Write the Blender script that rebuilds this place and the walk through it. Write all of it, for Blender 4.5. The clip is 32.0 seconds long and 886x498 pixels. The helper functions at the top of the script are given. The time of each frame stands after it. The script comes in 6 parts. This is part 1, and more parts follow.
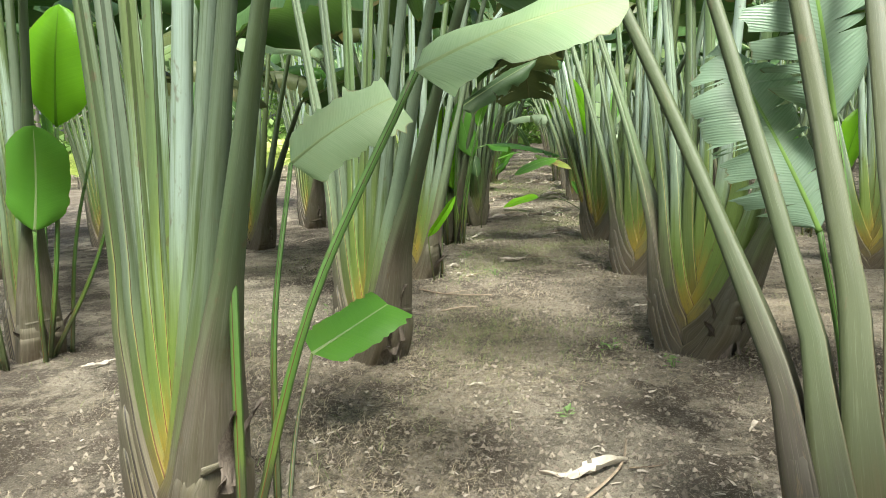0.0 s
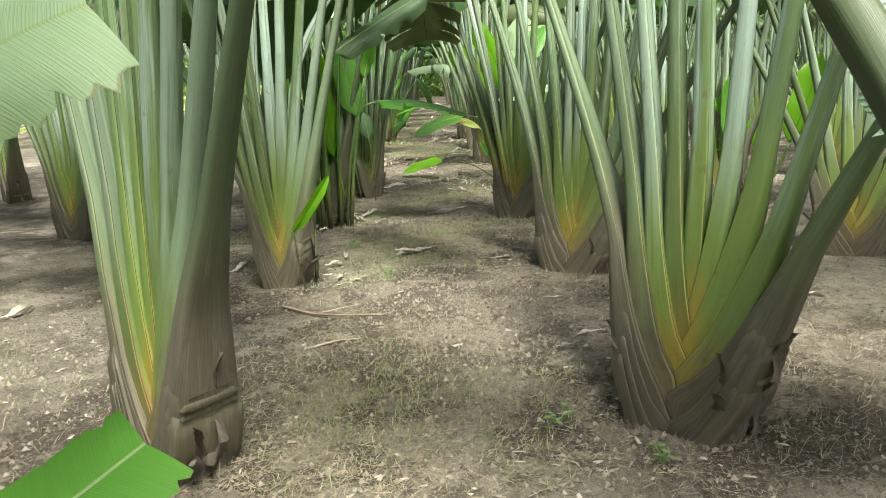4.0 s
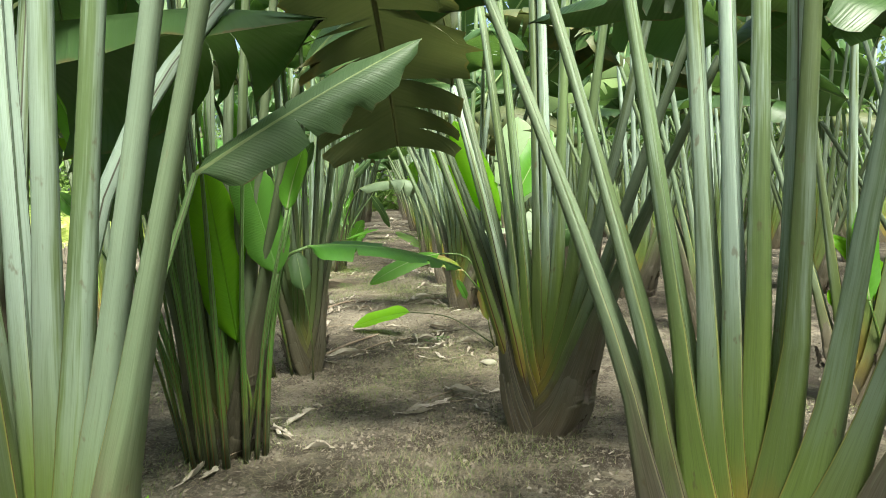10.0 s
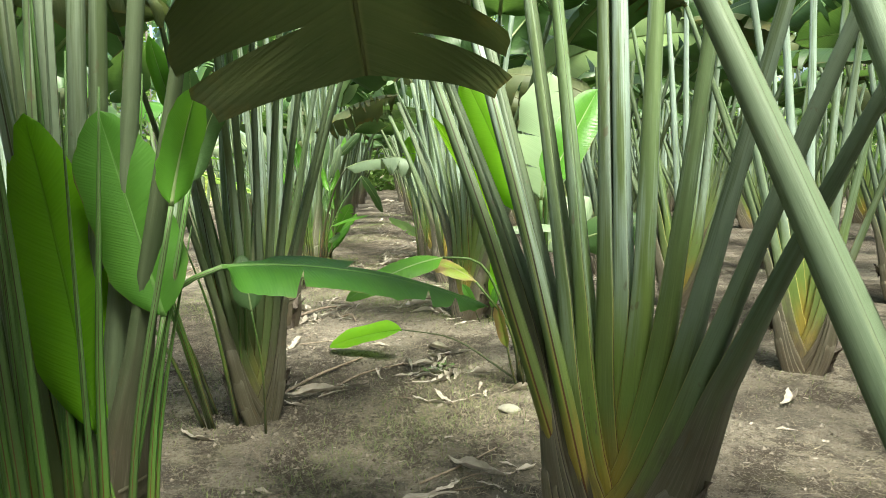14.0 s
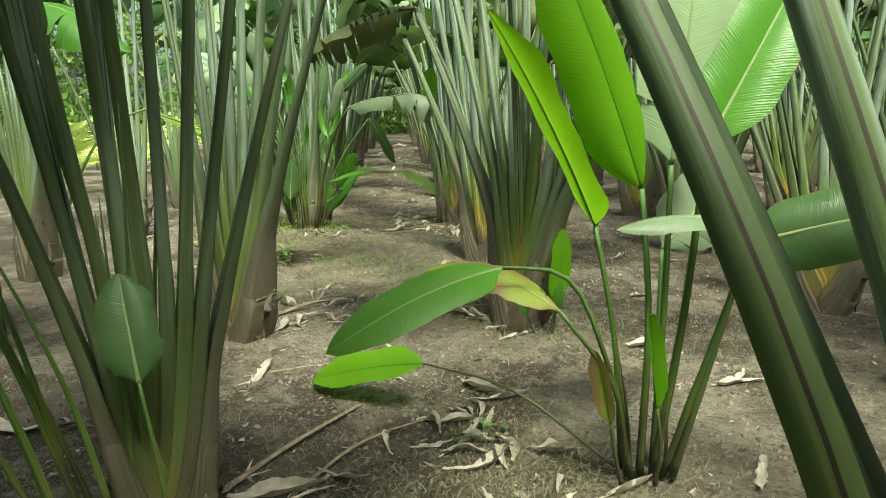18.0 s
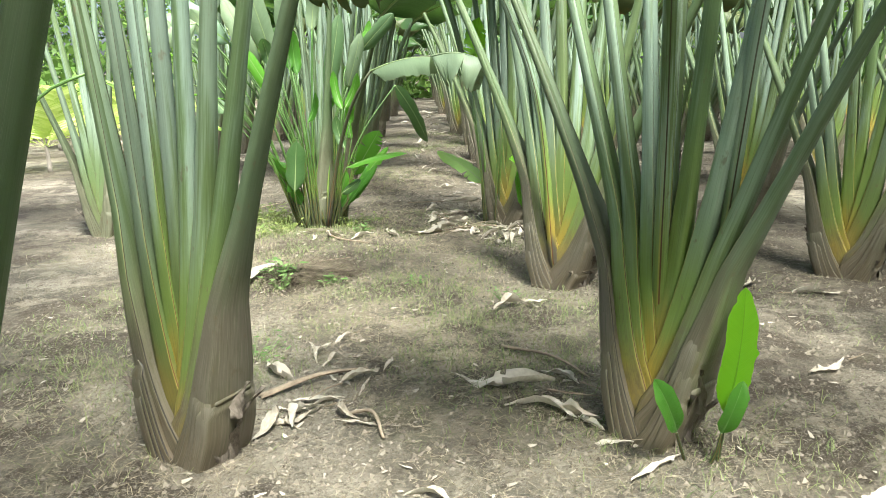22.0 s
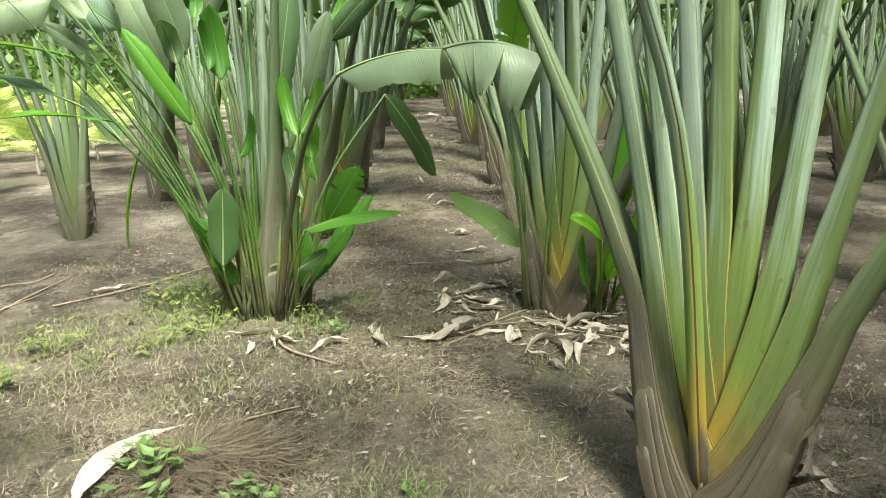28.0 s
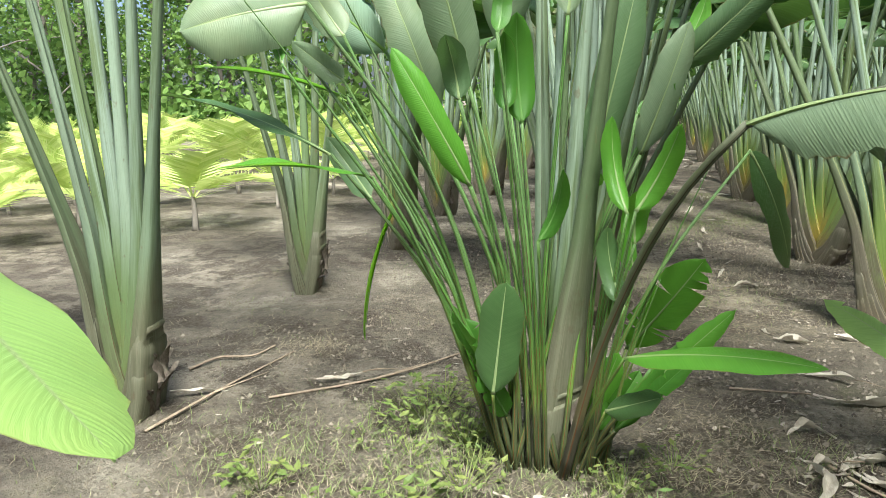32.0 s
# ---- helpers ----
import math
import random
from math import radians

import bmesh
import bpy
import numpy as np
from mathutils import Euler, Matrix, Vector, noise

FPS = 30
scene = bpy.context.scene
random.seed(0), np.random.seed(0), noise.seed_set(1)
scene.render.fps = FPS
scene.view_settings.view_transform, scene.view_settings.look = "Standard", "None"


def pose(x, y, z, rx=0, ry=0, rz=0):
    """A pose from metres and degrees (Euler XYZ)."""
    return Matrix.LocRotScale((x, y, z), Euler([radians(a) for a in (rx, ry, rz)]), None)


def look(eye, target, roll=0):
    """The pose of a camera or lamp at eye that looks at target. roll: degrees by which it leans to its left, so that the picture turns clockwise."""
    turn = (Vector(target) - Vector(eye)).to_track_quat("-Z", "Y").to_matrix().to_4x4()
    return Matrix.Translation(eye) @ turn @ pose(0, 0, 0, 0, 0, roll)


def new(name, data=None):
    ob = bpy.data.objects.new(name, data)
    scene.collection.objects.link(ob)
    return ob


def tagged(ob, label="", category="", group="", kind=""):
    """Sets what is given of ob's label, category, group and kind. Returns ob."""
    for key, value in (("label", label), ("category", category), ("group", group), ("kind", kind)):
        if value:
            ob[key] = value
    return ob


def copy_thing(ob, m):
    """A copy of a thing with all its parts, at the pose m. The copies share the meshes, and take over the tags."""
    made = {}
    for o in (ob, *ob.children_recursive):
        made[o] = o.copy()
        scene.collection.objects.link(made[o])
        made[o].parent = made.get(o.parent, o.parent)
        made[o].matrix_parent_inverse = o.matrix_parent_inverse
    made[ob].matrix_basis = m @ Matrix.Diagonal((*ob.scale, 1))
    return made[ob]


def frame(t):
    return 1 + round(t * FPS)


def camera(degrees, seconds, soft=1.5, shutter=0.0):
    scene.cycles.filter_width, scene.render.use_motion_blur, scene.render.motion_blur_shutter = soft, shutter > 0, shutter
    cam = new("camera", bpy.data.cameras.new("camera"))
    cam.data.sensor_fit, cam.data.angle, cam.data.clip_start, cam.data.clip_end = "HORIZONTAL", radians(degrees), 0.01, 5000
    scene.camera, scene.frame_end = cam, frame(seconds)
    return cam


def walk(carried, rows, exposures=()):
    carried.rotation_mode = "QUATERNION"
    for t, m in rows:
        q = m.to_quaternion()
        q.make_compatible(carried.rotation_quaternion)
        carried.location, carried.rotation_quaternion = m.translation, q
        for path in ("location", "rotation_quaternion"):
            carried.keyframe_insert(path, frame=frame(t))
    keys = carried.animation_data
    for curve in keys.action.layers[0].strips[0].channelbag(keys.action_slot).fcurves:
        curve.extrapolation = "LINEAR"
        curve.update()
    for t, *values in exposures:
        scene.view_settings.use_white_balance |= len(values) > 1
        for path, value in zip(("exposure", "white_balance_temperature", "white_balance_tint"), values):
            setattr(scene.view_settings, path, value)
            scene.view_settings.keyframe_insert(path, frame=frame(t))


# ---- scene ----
cam = camera(64.1, 32.0, soft=0.45)
METRES, EYE, TILT, LEAN, TURN = 13.72, 1.4, 0.0, 0.0, 7.5
EXPOSURES = [(0, 1.76, 6300, 5), (3, 1.80, 6300, 5), (6, 2.06, 6500, 4), (9, 1.92, 6500, 1), (13, 1.98, 6500, 1), (14, 2.04, 6500, 1), (17, 1.52, 6900, -8), (19, 1.58, 6500, -1), (21, 1.68, 6500, 1), (22, 2.26, 6100, 4), (23, 2.28, 6100, 4), (24, 2.28, 6200, 6), (25, 2.05, 6200, 5), (28, 1.82, 6400, 3), (31, 1.84, 6300, 4), (32, 1.66, 6000, 5)]   # the clip's automatic exposure and white balance
ROWS = [
    (0.0, 0.0, 0.0, 0.0, -0.48, -10.22, 2.64),
    (0.5, 0.0062, 0.0114, 0.0019, -1.07, -10.34, 2.59),
    (1.0, 0.0056, 0.0239, 0.0008, -1.88, -10.32, 2.4),
    (1.5, 0.0044, 0.0397, -0.0001, -5.16, -10.72, 2.58),
    (2.0, 0.0104, 0.0595, -0.0011, -6.95, -11.29, 2.74),
    (2.5, 0.0154, 0.0715, -0.0014, -7.24, -11.68, 2.64),
    (3.0, 0.0162, 0.0825, -0.0022, -7.47, -12.2, 2.51),
    (3.5, 0.0151, 0.098, -0.002, -7.82, -13.2, 2.59),
    (5.5, 0.0209, 0.1587, 0.0002, -9.98, -16.29, 2.68),
    (6.0, 0.0266, 0.1777, 0.0019, -10.53, -15.42, 2.7),
    (6.5, 0.0273, 0.1926, 0.0024, -10.77, -12.68, 2.62),
    (7.0, 0.0262, 0.2086, 0.0042, -11.02, -9.49, 2.64),
    (7.5, 0.0289, 0.2247, 0.0043, -11.26, -7.53, 2.73),
    (8.0, 0.0269, 0.2419, 0.0054, -11.43, -6.68, 2.63),
    (8.5, 0.0246, 0.2554, 0.0054, -11.65, -6.06, 2.82),
    (9.0, 0.0309, 0.273, 0.0047, -11.85, -5.94, 2.94),
    (9.5, 0.0336, 0.2879, 0.0046, -12.04, -5.87, 2.69),
    (10.0, 0.0336, 0.3015, 0.004, -12.19, -5.8, 2.72),
    (10.5, 0.0389, 0.3169, 0.0028, -12.44, -5.84, 2.75),
    (11.0, 0.0468, 0.3283, 0.0032, -12.59, -5.9, 2.57),
    (11.5, 0.048, 0.3395, 0.0029, -12.67, -6.02, 2.23),
    (12.0, 0.048, 0.3539, 0.0032, -12.78, -6.46, 2.39),
    (12.5, 0.0533, 0.3687, 0.0043, -12.84, -6.78, 2.42),
    (13.0, 0.0555, 0.3817, 0.004, -12.71, -6.85, 2.09),
    (13.5, 0.0535, 0.398, 0.0027, -12.46, -6.97, 1.96),
    (14.0, 0.0548, 0.415, 0.0025, -12.33, -7.43, 2.14),
    (14.5, 0.0608, 0.4344, 0.0029, -12.06, -7.78, 2.19),
    (16.5, 0.0672, 0.4988, 0.0019, -11.78, -11.46, 1.61),
    (17.0, 0.0651, 0.5155, 0.0028, -11.75, -11.68, 1.6),
    (17.5, 0.0692, 0.5354, 0.0016, -11.64, -11.87, 1.88),
    (18.0, 0.0729, 0.5555, -0.0004, -11.3, -11.97, 1.59),
    (18.5, 0.0725, 0.5721, -0.0012, -11.11, -12.55, 1.82),
    (19.0, 0.0767, 0.5876, -0.0015, -10.9, -13.89, 1.78),
    (19.5, 0.0787, 0.6053, -0.0005, -10.62, -14.22, 1.58),
    (20.0, 0.0766, 0.6224, 0.0005, -10.32, -14.47, 1.51),
    (20.5, 0.0786, 0.64, 0.0002, -10.14, -14.48, 1.62),
    (21.0, 0.0826, 0.6583, 0.0009, -9.94, -14.66, 1.67),
    (21.5, 0.0814, 0.6733, 0.0005, -9.78, -14.68, 1.5),
    (22.0, 0.0807, 0.6863, -0.0007, -9.7, -14.8, 1.54),
    (22.5, 0.0852, 0.7033, -0.0016, -9.67, -14.91, 1.62),
    (23.0, 0.0892, 0.7145, -0.0005, -9.58, -14.94, 1.54),
    (23.5, 0.0888, 0.7294, -0.0013, -9.58, -15.03, 1.44),
    (24.0, 0.0902, 0.7435, -0.0009, -9.58, -14.97, 1.43),
    (24.5, 0.0945, 0.7621, -0.0012, -9.61, -15.1, 1.41),
    (25.0, 0.0974, 0.7748, -0.0013, -9.49, -14.95, 1.23),
    (25.5, 0.0982, 0.7896, -0.0014, -9.51, -14.97, 1.32),
    (27.5, 0.099, 0.8501, -0.001, -9.14, -15.12, 1.36),
    (28.0, 0.1056, 0.8577, -0.0003, -9.19, -15.12, 1.71),
    (28.5, 0.1016, 0.8746, -0.0022, -9.23, -15.11, 1.3),
    (29.0, 0.1005, 0.89, 0.0002, -9.37, -15.05, 1.58),
    (29.5, 0.1043, 0.9087, 0.0004, -9.5, -15.15, 1.64),
    (30.0, 0.1011, 0.9235, 0.0006, -9.67, -15.13, 1.51),
    (30.5, 0.0963, 0.9367, 0.0014, -9.89, -15.1, 1.64),
    (31.0, 0.0959, 0.9516, 0.0025, -9.76, -14.72, 1.58),
    (31.5, 0.0869, 0.9577, 0.0018, -1.9, -12.73, 0.92),
    (32.0, 0.073, 0.9569, 0.0005, 7.93, -11.98, 0.7),
]
walk(cam, [(t, pose(0, 0, EYE, TILT, LEAN, TURN) @ pose(METRES * x, METRES * y, METRES * z, 90 + pitch, roll, yaw)) for t, x, y, z, yaw, pitch, roll in ROWS], EXPOSURES)

# ---- world, sun and exposure ----
world = bpy.data.worlds.new("sky")
scene.world = world
world.use_nodes = True
wt = world.node_tree
sky = wt.nodes.new("ShaderNodeTexSky")
sky.sky_type = 'NISHITA'
sky.sun_disc = False
SUN_EL, SUN_AZ = radians(63), radians(160)   # azimuth from +y towards +x
sky.sun_elevation, sky.sun_rotation = SUN_EL, SUN_AZ
sky.air_density, sky.dust_density = 0.7, 5.0
wt.links.new(sky.outputs[0], wt.nodes["Background"].inputs[0])
wt.nodes["Background"].inputs[1].default_value = 0.108
sun_data = bpy.data.lights.new("sun", 'SUN')
sun_data.energy, sun_data.angle, sun_data.color = 3.5, radians(18.0), (1.0, 0.96, 0.86)
sun = new("sun", sun_data)
sun_dir = Vector((math.sin(SUN_AZ) * math.cos(SUN_EL), math.cos(SUN_AZ) * math.cos(SUN_EL), math.sin(SUN_EL)))
sun.matrix_world = look(sun_dir * 60, (0, 0, 0))


# ---- materials ----
class Mat:
    """A small builder of node materials."""

    def __init__(self, name):
        self.m = bpy.data.materials.new(name)
        self.m.use_nodes = True
        self.t = self.m.node_tree
        self.t.nodes.clear()

    def node(self, kind, **inputs):
        n = self.t.nodes.new(kind)
        for k, v in inputs.items():
            self.put(n.inputs[k.replace("_", " ")], v)
        return n

    def put(self, socket, v):
        if isinstance(v, bpy.types.NodeSocket):
            self.t.links.new(v, socket)
        elif isinstance(v, tuple) and len(v) == 3 and socket.type == 'RGBA':
            socket.default_value = (*v, 1)
        else:
            socket.default_value = v

    def maths(self, op, a, b=0.0, clamp=False):
        n = self.t.nodes.new("ShaderNodeMath")
        n.operation, n.use_clamp = op, clamp
        self.put(n.inputs[0], a)
        self.put(n.inputs[1], b)
        return n.outputs[0]

    def mix(self, f, a, b):
        n = self.t.nodes.new("ShaderNodeMix")
        n.data_type = 'RGBA'
        self.put(n.inputs[0], f)
        self.put(n.inputs[6], a)
        self.put(n.inputs[7], b)
        return n.outputs[2]

    def ramp(self, f, lo, hi):
        n = self.t.nodes.new("ShaderNodeMapRange")
        n.interpolation_type = 'SMOOTHSTEP'
        self.put(n.inputs[0], f)
        n.inputs[1].default_value, n.inputs[2].default_value = lo, hi
        return n.outputs[0]

    def coords(self, which="Object", scale=(1, 1, 1)):
        tc = self.t.nodes.new("ShaderNodeTexCoord")
        mp = self.t.nodes.new("ShaderNodeMapping")
        mp.inputs["Scale"].default_value = scale
        self.t.links.new(tc.outputs[which], mp.inputs[0])
        return mp.outputs[0]

    def noise(self, vec, scale, detail=4.0, rough=0.6):
        n = self.node("ShaderNodeTexNoise", Vector=vec, Scale=scale, Detail=detail, Roughness=rough)
        return n.outputs[0]

    def random(self):
        return self.t.nodes.new("ShaderNodeObjectInfo").outputs["Random"]

    def uv(self):
        sep = self.t.nodes.new("ShaderNodeSeparateXYZ")
        tc = self.t.nodes.new("ShaderNodeTexCoord")
        self.t.links.new(tc.outputs["UV"], sep.inputs[0])
        return sep.outputs[0], sep.outputs[1]

    def bump(self, height, strength, distance=0.01):
        n = self.node("ShaderNodeBump", Height=height, Strength=strength, Distance=distance)
        return n.outputs[0]

    def finish(self, colour, rough, normal=None, translucent=0.0, spec=0.5, tcolour=None):
        p = self.node("ShaderNodeBsdfPrincipled", Roughness=rough)
        self.put(p.inputs["Base Color"], colour)
        p.inputs["Specular IOR Level"].default_value = spec
        if normal is not None:
            self.put(p.inputs["Normal"], normal)
        out = self.t.nodes.new("ShaderNodeOutputMaterial")
        last = p.outputs[0]
        if translucent:
            tr = self.t.nodes.new("ShaderNodeBsdfTranslucent")
            self.put(tr.inputs[0], tcolour if tcolour is not None else colour)
            mx = self.t.nodes.new("ShaderNodeMixShader")
            mx.inputs[0].default_value = translucent
            self.t.links.new(last, mx.inputs[1])
            self.t.links.new(tr.outputs[0], mx.inputs[2])
            last = mx.outputs[0]
        self.t.links.new(last, out.inputs[0])
        return self.m


def stalk_material(name, low, mid, high, bloom, grey):
    """Stalks: u runs round the section, v is the height in metres; the attribute age is 0 in the heart, 1 outside."""
    b = Mat(name)
    u, v = b.uv()
    age = b.node("ShaderNodeAttribute")
    age.attribute_name = "age"
    a = age.outputs["Fac"]
    rnd = b.random()
    seed = b.maths('MULTIPLY', rnd, 40.0)
    streak = b.noise(b.node("ShaderNodeCombineXYZ", X=b.maths('MULTIPLY', u, 5.0), Y=b.maths('MULTIPLY', v, 0.8), Z=seed).outputs[0], 2.2, 4.0, 0.6)
    fine = b.noise(b.node("ShaderNodeCombineXYZ", X=b.maths('MULTIPLY', u, 85.0), Y=b.maths('MULTIPLY', v, 3.0), Z=rnd).outputs[0], 2.0, 3.0)
    patch = b.noise(b.node("ShaderNodeCombineXYZ", X=b.maths('MULTIPLY', u, 2.2), Y=b.maths('MULTIPLY', v, 0.55), Z=b.maths('MULTIPLY', rnd, 90.0)).outputs[0], 1.6, 4.0)
    blotch = b.noise(b.node("ShaderNodeCombineXYZ", X=b.maths('MULTIPLY', u, 7.0), Y=b.maths('MULTIPLY', v, 5.0), Z=seed).outputs[0], 2.0, 5.0, 0.7)
    rise = b.maths('SUBTRACT', v, b.maths('SUBTRACT', 0.39, b.maths('MULTIPLY', a, 0.36)))
    h = b.maths('ADD', rise, b.maths('MULTIPLY', b.maths('SUBTRACT', streak, 0.5), 0.25))
    c = b.mix(b.ramp(h, 0.0, 0.24), low, mid)
    tone = b.maths('FRACT', b.maths('MULTIPLY', rnd, 7.31))
    c = b.mix(b.ramp(h, 0.38, 1.05), c, b.mix(tone, high, (high[0] * 1.12, high[1] * 0.98, high[2] * 0.82)))
    c = b.mix(b.ramp(h, -0.02, -0.12), c, (grey[0] * 0.8, grey[1] * 0.8, grey[2] * 0.7))
    # the older the stalk, the duller
    c = b.mix(b.maths('MULTIPLY', b.maths('ADD', b.maths('MULTIPLY', a, 0.62), b.maths('MULTIPLY', rnd, 0.25)), b.ramp(v, 0.2, 0.9), True), c, (0.052, 0.076, 0.034))
    # waxy bloom, in streaks, strong on some stalks and rubbed off on others
    waxy = b.noise(b.node("ShaderNodeCombineXYZ", X=b.maths('MULTIPLY', u, 26.0), Y=b.maths('MULTIPLY', v, 1.3), Z=b.maths('MULTIPLY', rnd, 77.0)).outputs[0], 1.5, 4.0, 0.65)
    share = b.ramp(b.maths('ADD', b.maths('MULTIPLY', patch, 0.80), b.maths('ADD', b.maths('MULTIPLY', waxy, 0.20), b.maths('MULTIPLY', b.maths('SUBTRACT', b.maths('FRACT', b.maths('MULTIPLY', rnd, 3.77)), 0.5), 0.22))), 0.41, 0.56)
    c = b.mix(b.maths('MULTIPLY', b.maths('MULTIPLY', share, b.ramp(h, 0.25, 0.8)), b.maths('SUBTRACT', 0.95, b.maths('MULTIPLY', a, 0.85))), c, bloom)
    c = b.mix(b.maths('MULTIPLY', b.ramp(waxy, 0.50, 0.36), 0.16), c, (0.045, 0.06, 0.022))
    # no two stalks have quite the same tone
    dim = b.maths('FRACT', b.maths('MULTIPLY', rnd, 5.13))
    c = b.mix(b.maths('MULTIPLY', b.maths('MULTIPLY', dim, dim), 0.5), c, (0.05, 0.065, 0.03))
    # old sheaths: grey-brown low down
    old = b.maths('MULTIPLY', b.ramp(b.maths('ADD', a, b.maths('MULTIPLY', b.maths('SUBTRACT', blotch, 0.5), 0.5)), 0.45, 0.85),
                  b.maths('SUBTRACT', 1.0, b.ramp(b.maths('ADD', b.maths('SUBTRACT', v, b.maths('MULTIPLY', b.maths('SUBTRACT', a, 0.6), 0.9)), b.maths('MULTIPLY', b.maths('SUBTRACT', streak, 0.5), 0.5)), 0.14, 0.70)))
    greyc = b.mix(b.ramp(b.maths('ADD', b.maths('MULTIPLY', streak, 0.55), b.maths('MULTIPLY', fine, 0.45)), 0.36, 0.64), (grey[0] * 0.72, grey[1] * 0.67, grey[2] * 0.6), (grey[0] * 1.18, grey[1] * 1.16, grey[2] * 1.14))
    greyc = b.mix(b.maths('MULTIPLY', b.ramp(blotch, 0.56, 0.68), 0.6), greyc, (0.07, 0.05, 0.034))
    c = b.mix(b.maths('MULTIPLY', old, 0.92), c, greyc)
    # pale then brown margins, flecks and scars
    rim = b.maths('SUBTRACT', 1.0, b.ramp(b.maths('ABSOLUTE', b.maths('SUBTRACT', b.maths('ABSOLUTE', b.maths('SUBTRACT', u, 0.5)), 0.290)), 0.010, 0.026))
    c = b.mix(b.maths('MULTIPLY', b.maths('MULTIPLY', rim, b.maths('SUBTRACT', 0.62, b.maths('MULTIPLY', old, 0.55))), b.maths('SUBTRACT', 1.0, b.ramp(v, 0.6, 1.25))), c, (low[0], low[1] * 1.12, low[2] * 1.5))
    edge = b.maths('SUBTRACT', 1.0, b.ramp(b.maths('ABSOLUTE', b.maths('SUBTRACT', b.maths('ABSOLUTE', b.maths('SUBTRACT', u, 0.5)), b.maths('ADD', 0.322, b.maths('MULTIPLY', b.ramp(v, 0.7, 1.2), 0.025)))), 0.010, 0.022))
    edge = b.maths('MULTIPLY', edge, b.maths('SUBTRACT', 1.0, b.maths('MULTIPLY', b.ramp(v, 0.9, 1.6), 0.25)))
    c = b.mix(b.maths('MULTIPLY', edge, b.maths('ADD', 0.75, b.maths('MULTIPLY', blotch, 0.7)), True), c, b.mix(old, b.mix(b.ramp(h, 0.1, 0.6), (0.11, 0.04, 0.012), (0.035, 0.024, 0.012)), (0.018, 0.013, 0.010)))
    c = b.mix(b.maths('MULTIPLY', b.maths('SUBTRACT', 1.0, b.ramp(fine, 0.30, 0.50)), 0.28), c, (0.07, 0.085, 0.03))
    c = b.mix(b.maths('MULTIPLY', b.ramp(b.noise(b.coords(scale=(1, 1, 0.5)), 26.0, 3.0), 0.64, 0.74), 0.55), c, (0.11, 0.08, 0.045))
    c = b.mix(b.maths('MULTIPLY', b.ramp(blotch, 0.60, 0.74), b.maths('MULTIPLY', a, 0.5)), c, (0.13, 0.095, 0.045))
    c = b.mix(b.maths('MULTIPLY', b.ramp(fine, 0.55, 0.72), 0.12), c, (0.33, 0.37, 0.25))
    n = b.bump(b.maths('ADD', b.maths('MULTIPLY', fine, 0.35), streak), 0.25, 0.005)
    return b.finish(c, b.maths('ADD', 0.44, b.maths('MULTIPLY', waxy, 0.3)), n, spec=0.4)


def blade_material(name, dark, light, tcol, trans, rough=0.38, vein=(0.28, 0.36, 0.16), brown=0.0, browncol=(0.16, 0.10, 0.045), pleat=0.4):
    b = Mat(name)
    u, v = b.uv()
    rnd = b.random()
    across = b.maths('ABSOLUTE', b.maths('SUBTRACT', u, 0.5))
    ribs = b.noise(b.node("ShaderNodeCombineXYZ", X=b.maths('MULTIPLY', across, 1.2), Y=b.maths('SUBTRACT', b.maths('MULTIPLY', v, 62.0), b.maths('MULTIPLY', across, 9.0)),
                          Z=b.maths('MULTIPLY', rnd, 30.0)).outputs[0], 1.5, 3.0)
    comb = b.maths('SINE', b.maths('ADD', b.maths('SUBTRACT', b.maths('MULTIPLY', v, 430.0), b.maths('MULTIPLY', across, 70.0)), b.maths('MULTIPLY', ribs, 5.0)))
    big = b.noise(b.coords(), 4.0, 3.0)
    c = b.mix(b.maths('MULTIPLY', b.maths('ADD', big, b.maths('MULTIPLY', rnd, 0.7)), 0.75, True), dark, light)
    c = b.mix(b.maths('MULTIPLY', b.ramp(ribs, 0.40, 0.62), 0.2), c, (light[0] * 1.35, light[1] * 1.25, light[2] * 1.3))
    c = b.mix(b.maths('MULTIPLY', b.ramp(comb, -0.2, 1.0), 0.16 * pleat), c, (light[0] * 1.5, light[1] * 1.4, light[2] * 1.6))
    c = b.mix(b.maths('MULTIPLY', b.ramp(b.noise(b.coords(), 2.2, 4.0, 0.7), 0.52, 0.75), 0.35), c, (light[0] * 1.2, light[1] * 0.95, light[2] * 0.8))
    c = b.mix(b.maths('SUBTRACT', 1.0, b.ramp(across, 0.008, 0.022)), c, vein)
    rim = b.maths('ADD', b.ramp(across, 0.44, 0.5), b.maths('MULTIPLY', b.maths('SUBTRACT', b.noise(b.coords(), 11.0, 4.0), 0.5), 1.6))
    c = b.mix(b.maths('MULTIPLY', b.ramp(rim, 0.85, 1.15), 0.7), c, browncol)
    if brown:
        spots = b.noise(b.coords(scale=(1, 1, 1)), 7.0, 5.0)
        c = b.mix(b.ramp(b.maths('ADD', spots, b.maths('MULTIPLY', across, 0.5)), 0.85 - brown, 1.0 - brown * 0.7), c, browncol)
    t = b.mix(0.5, c, tcol)
    return b.finish(c, rough, b.bump(b.maths('ADD', ribs, b.maths('MULTIPLY', comb, 0.22 * pleat)), 0.3, 0.008), trans, 0.35, t)


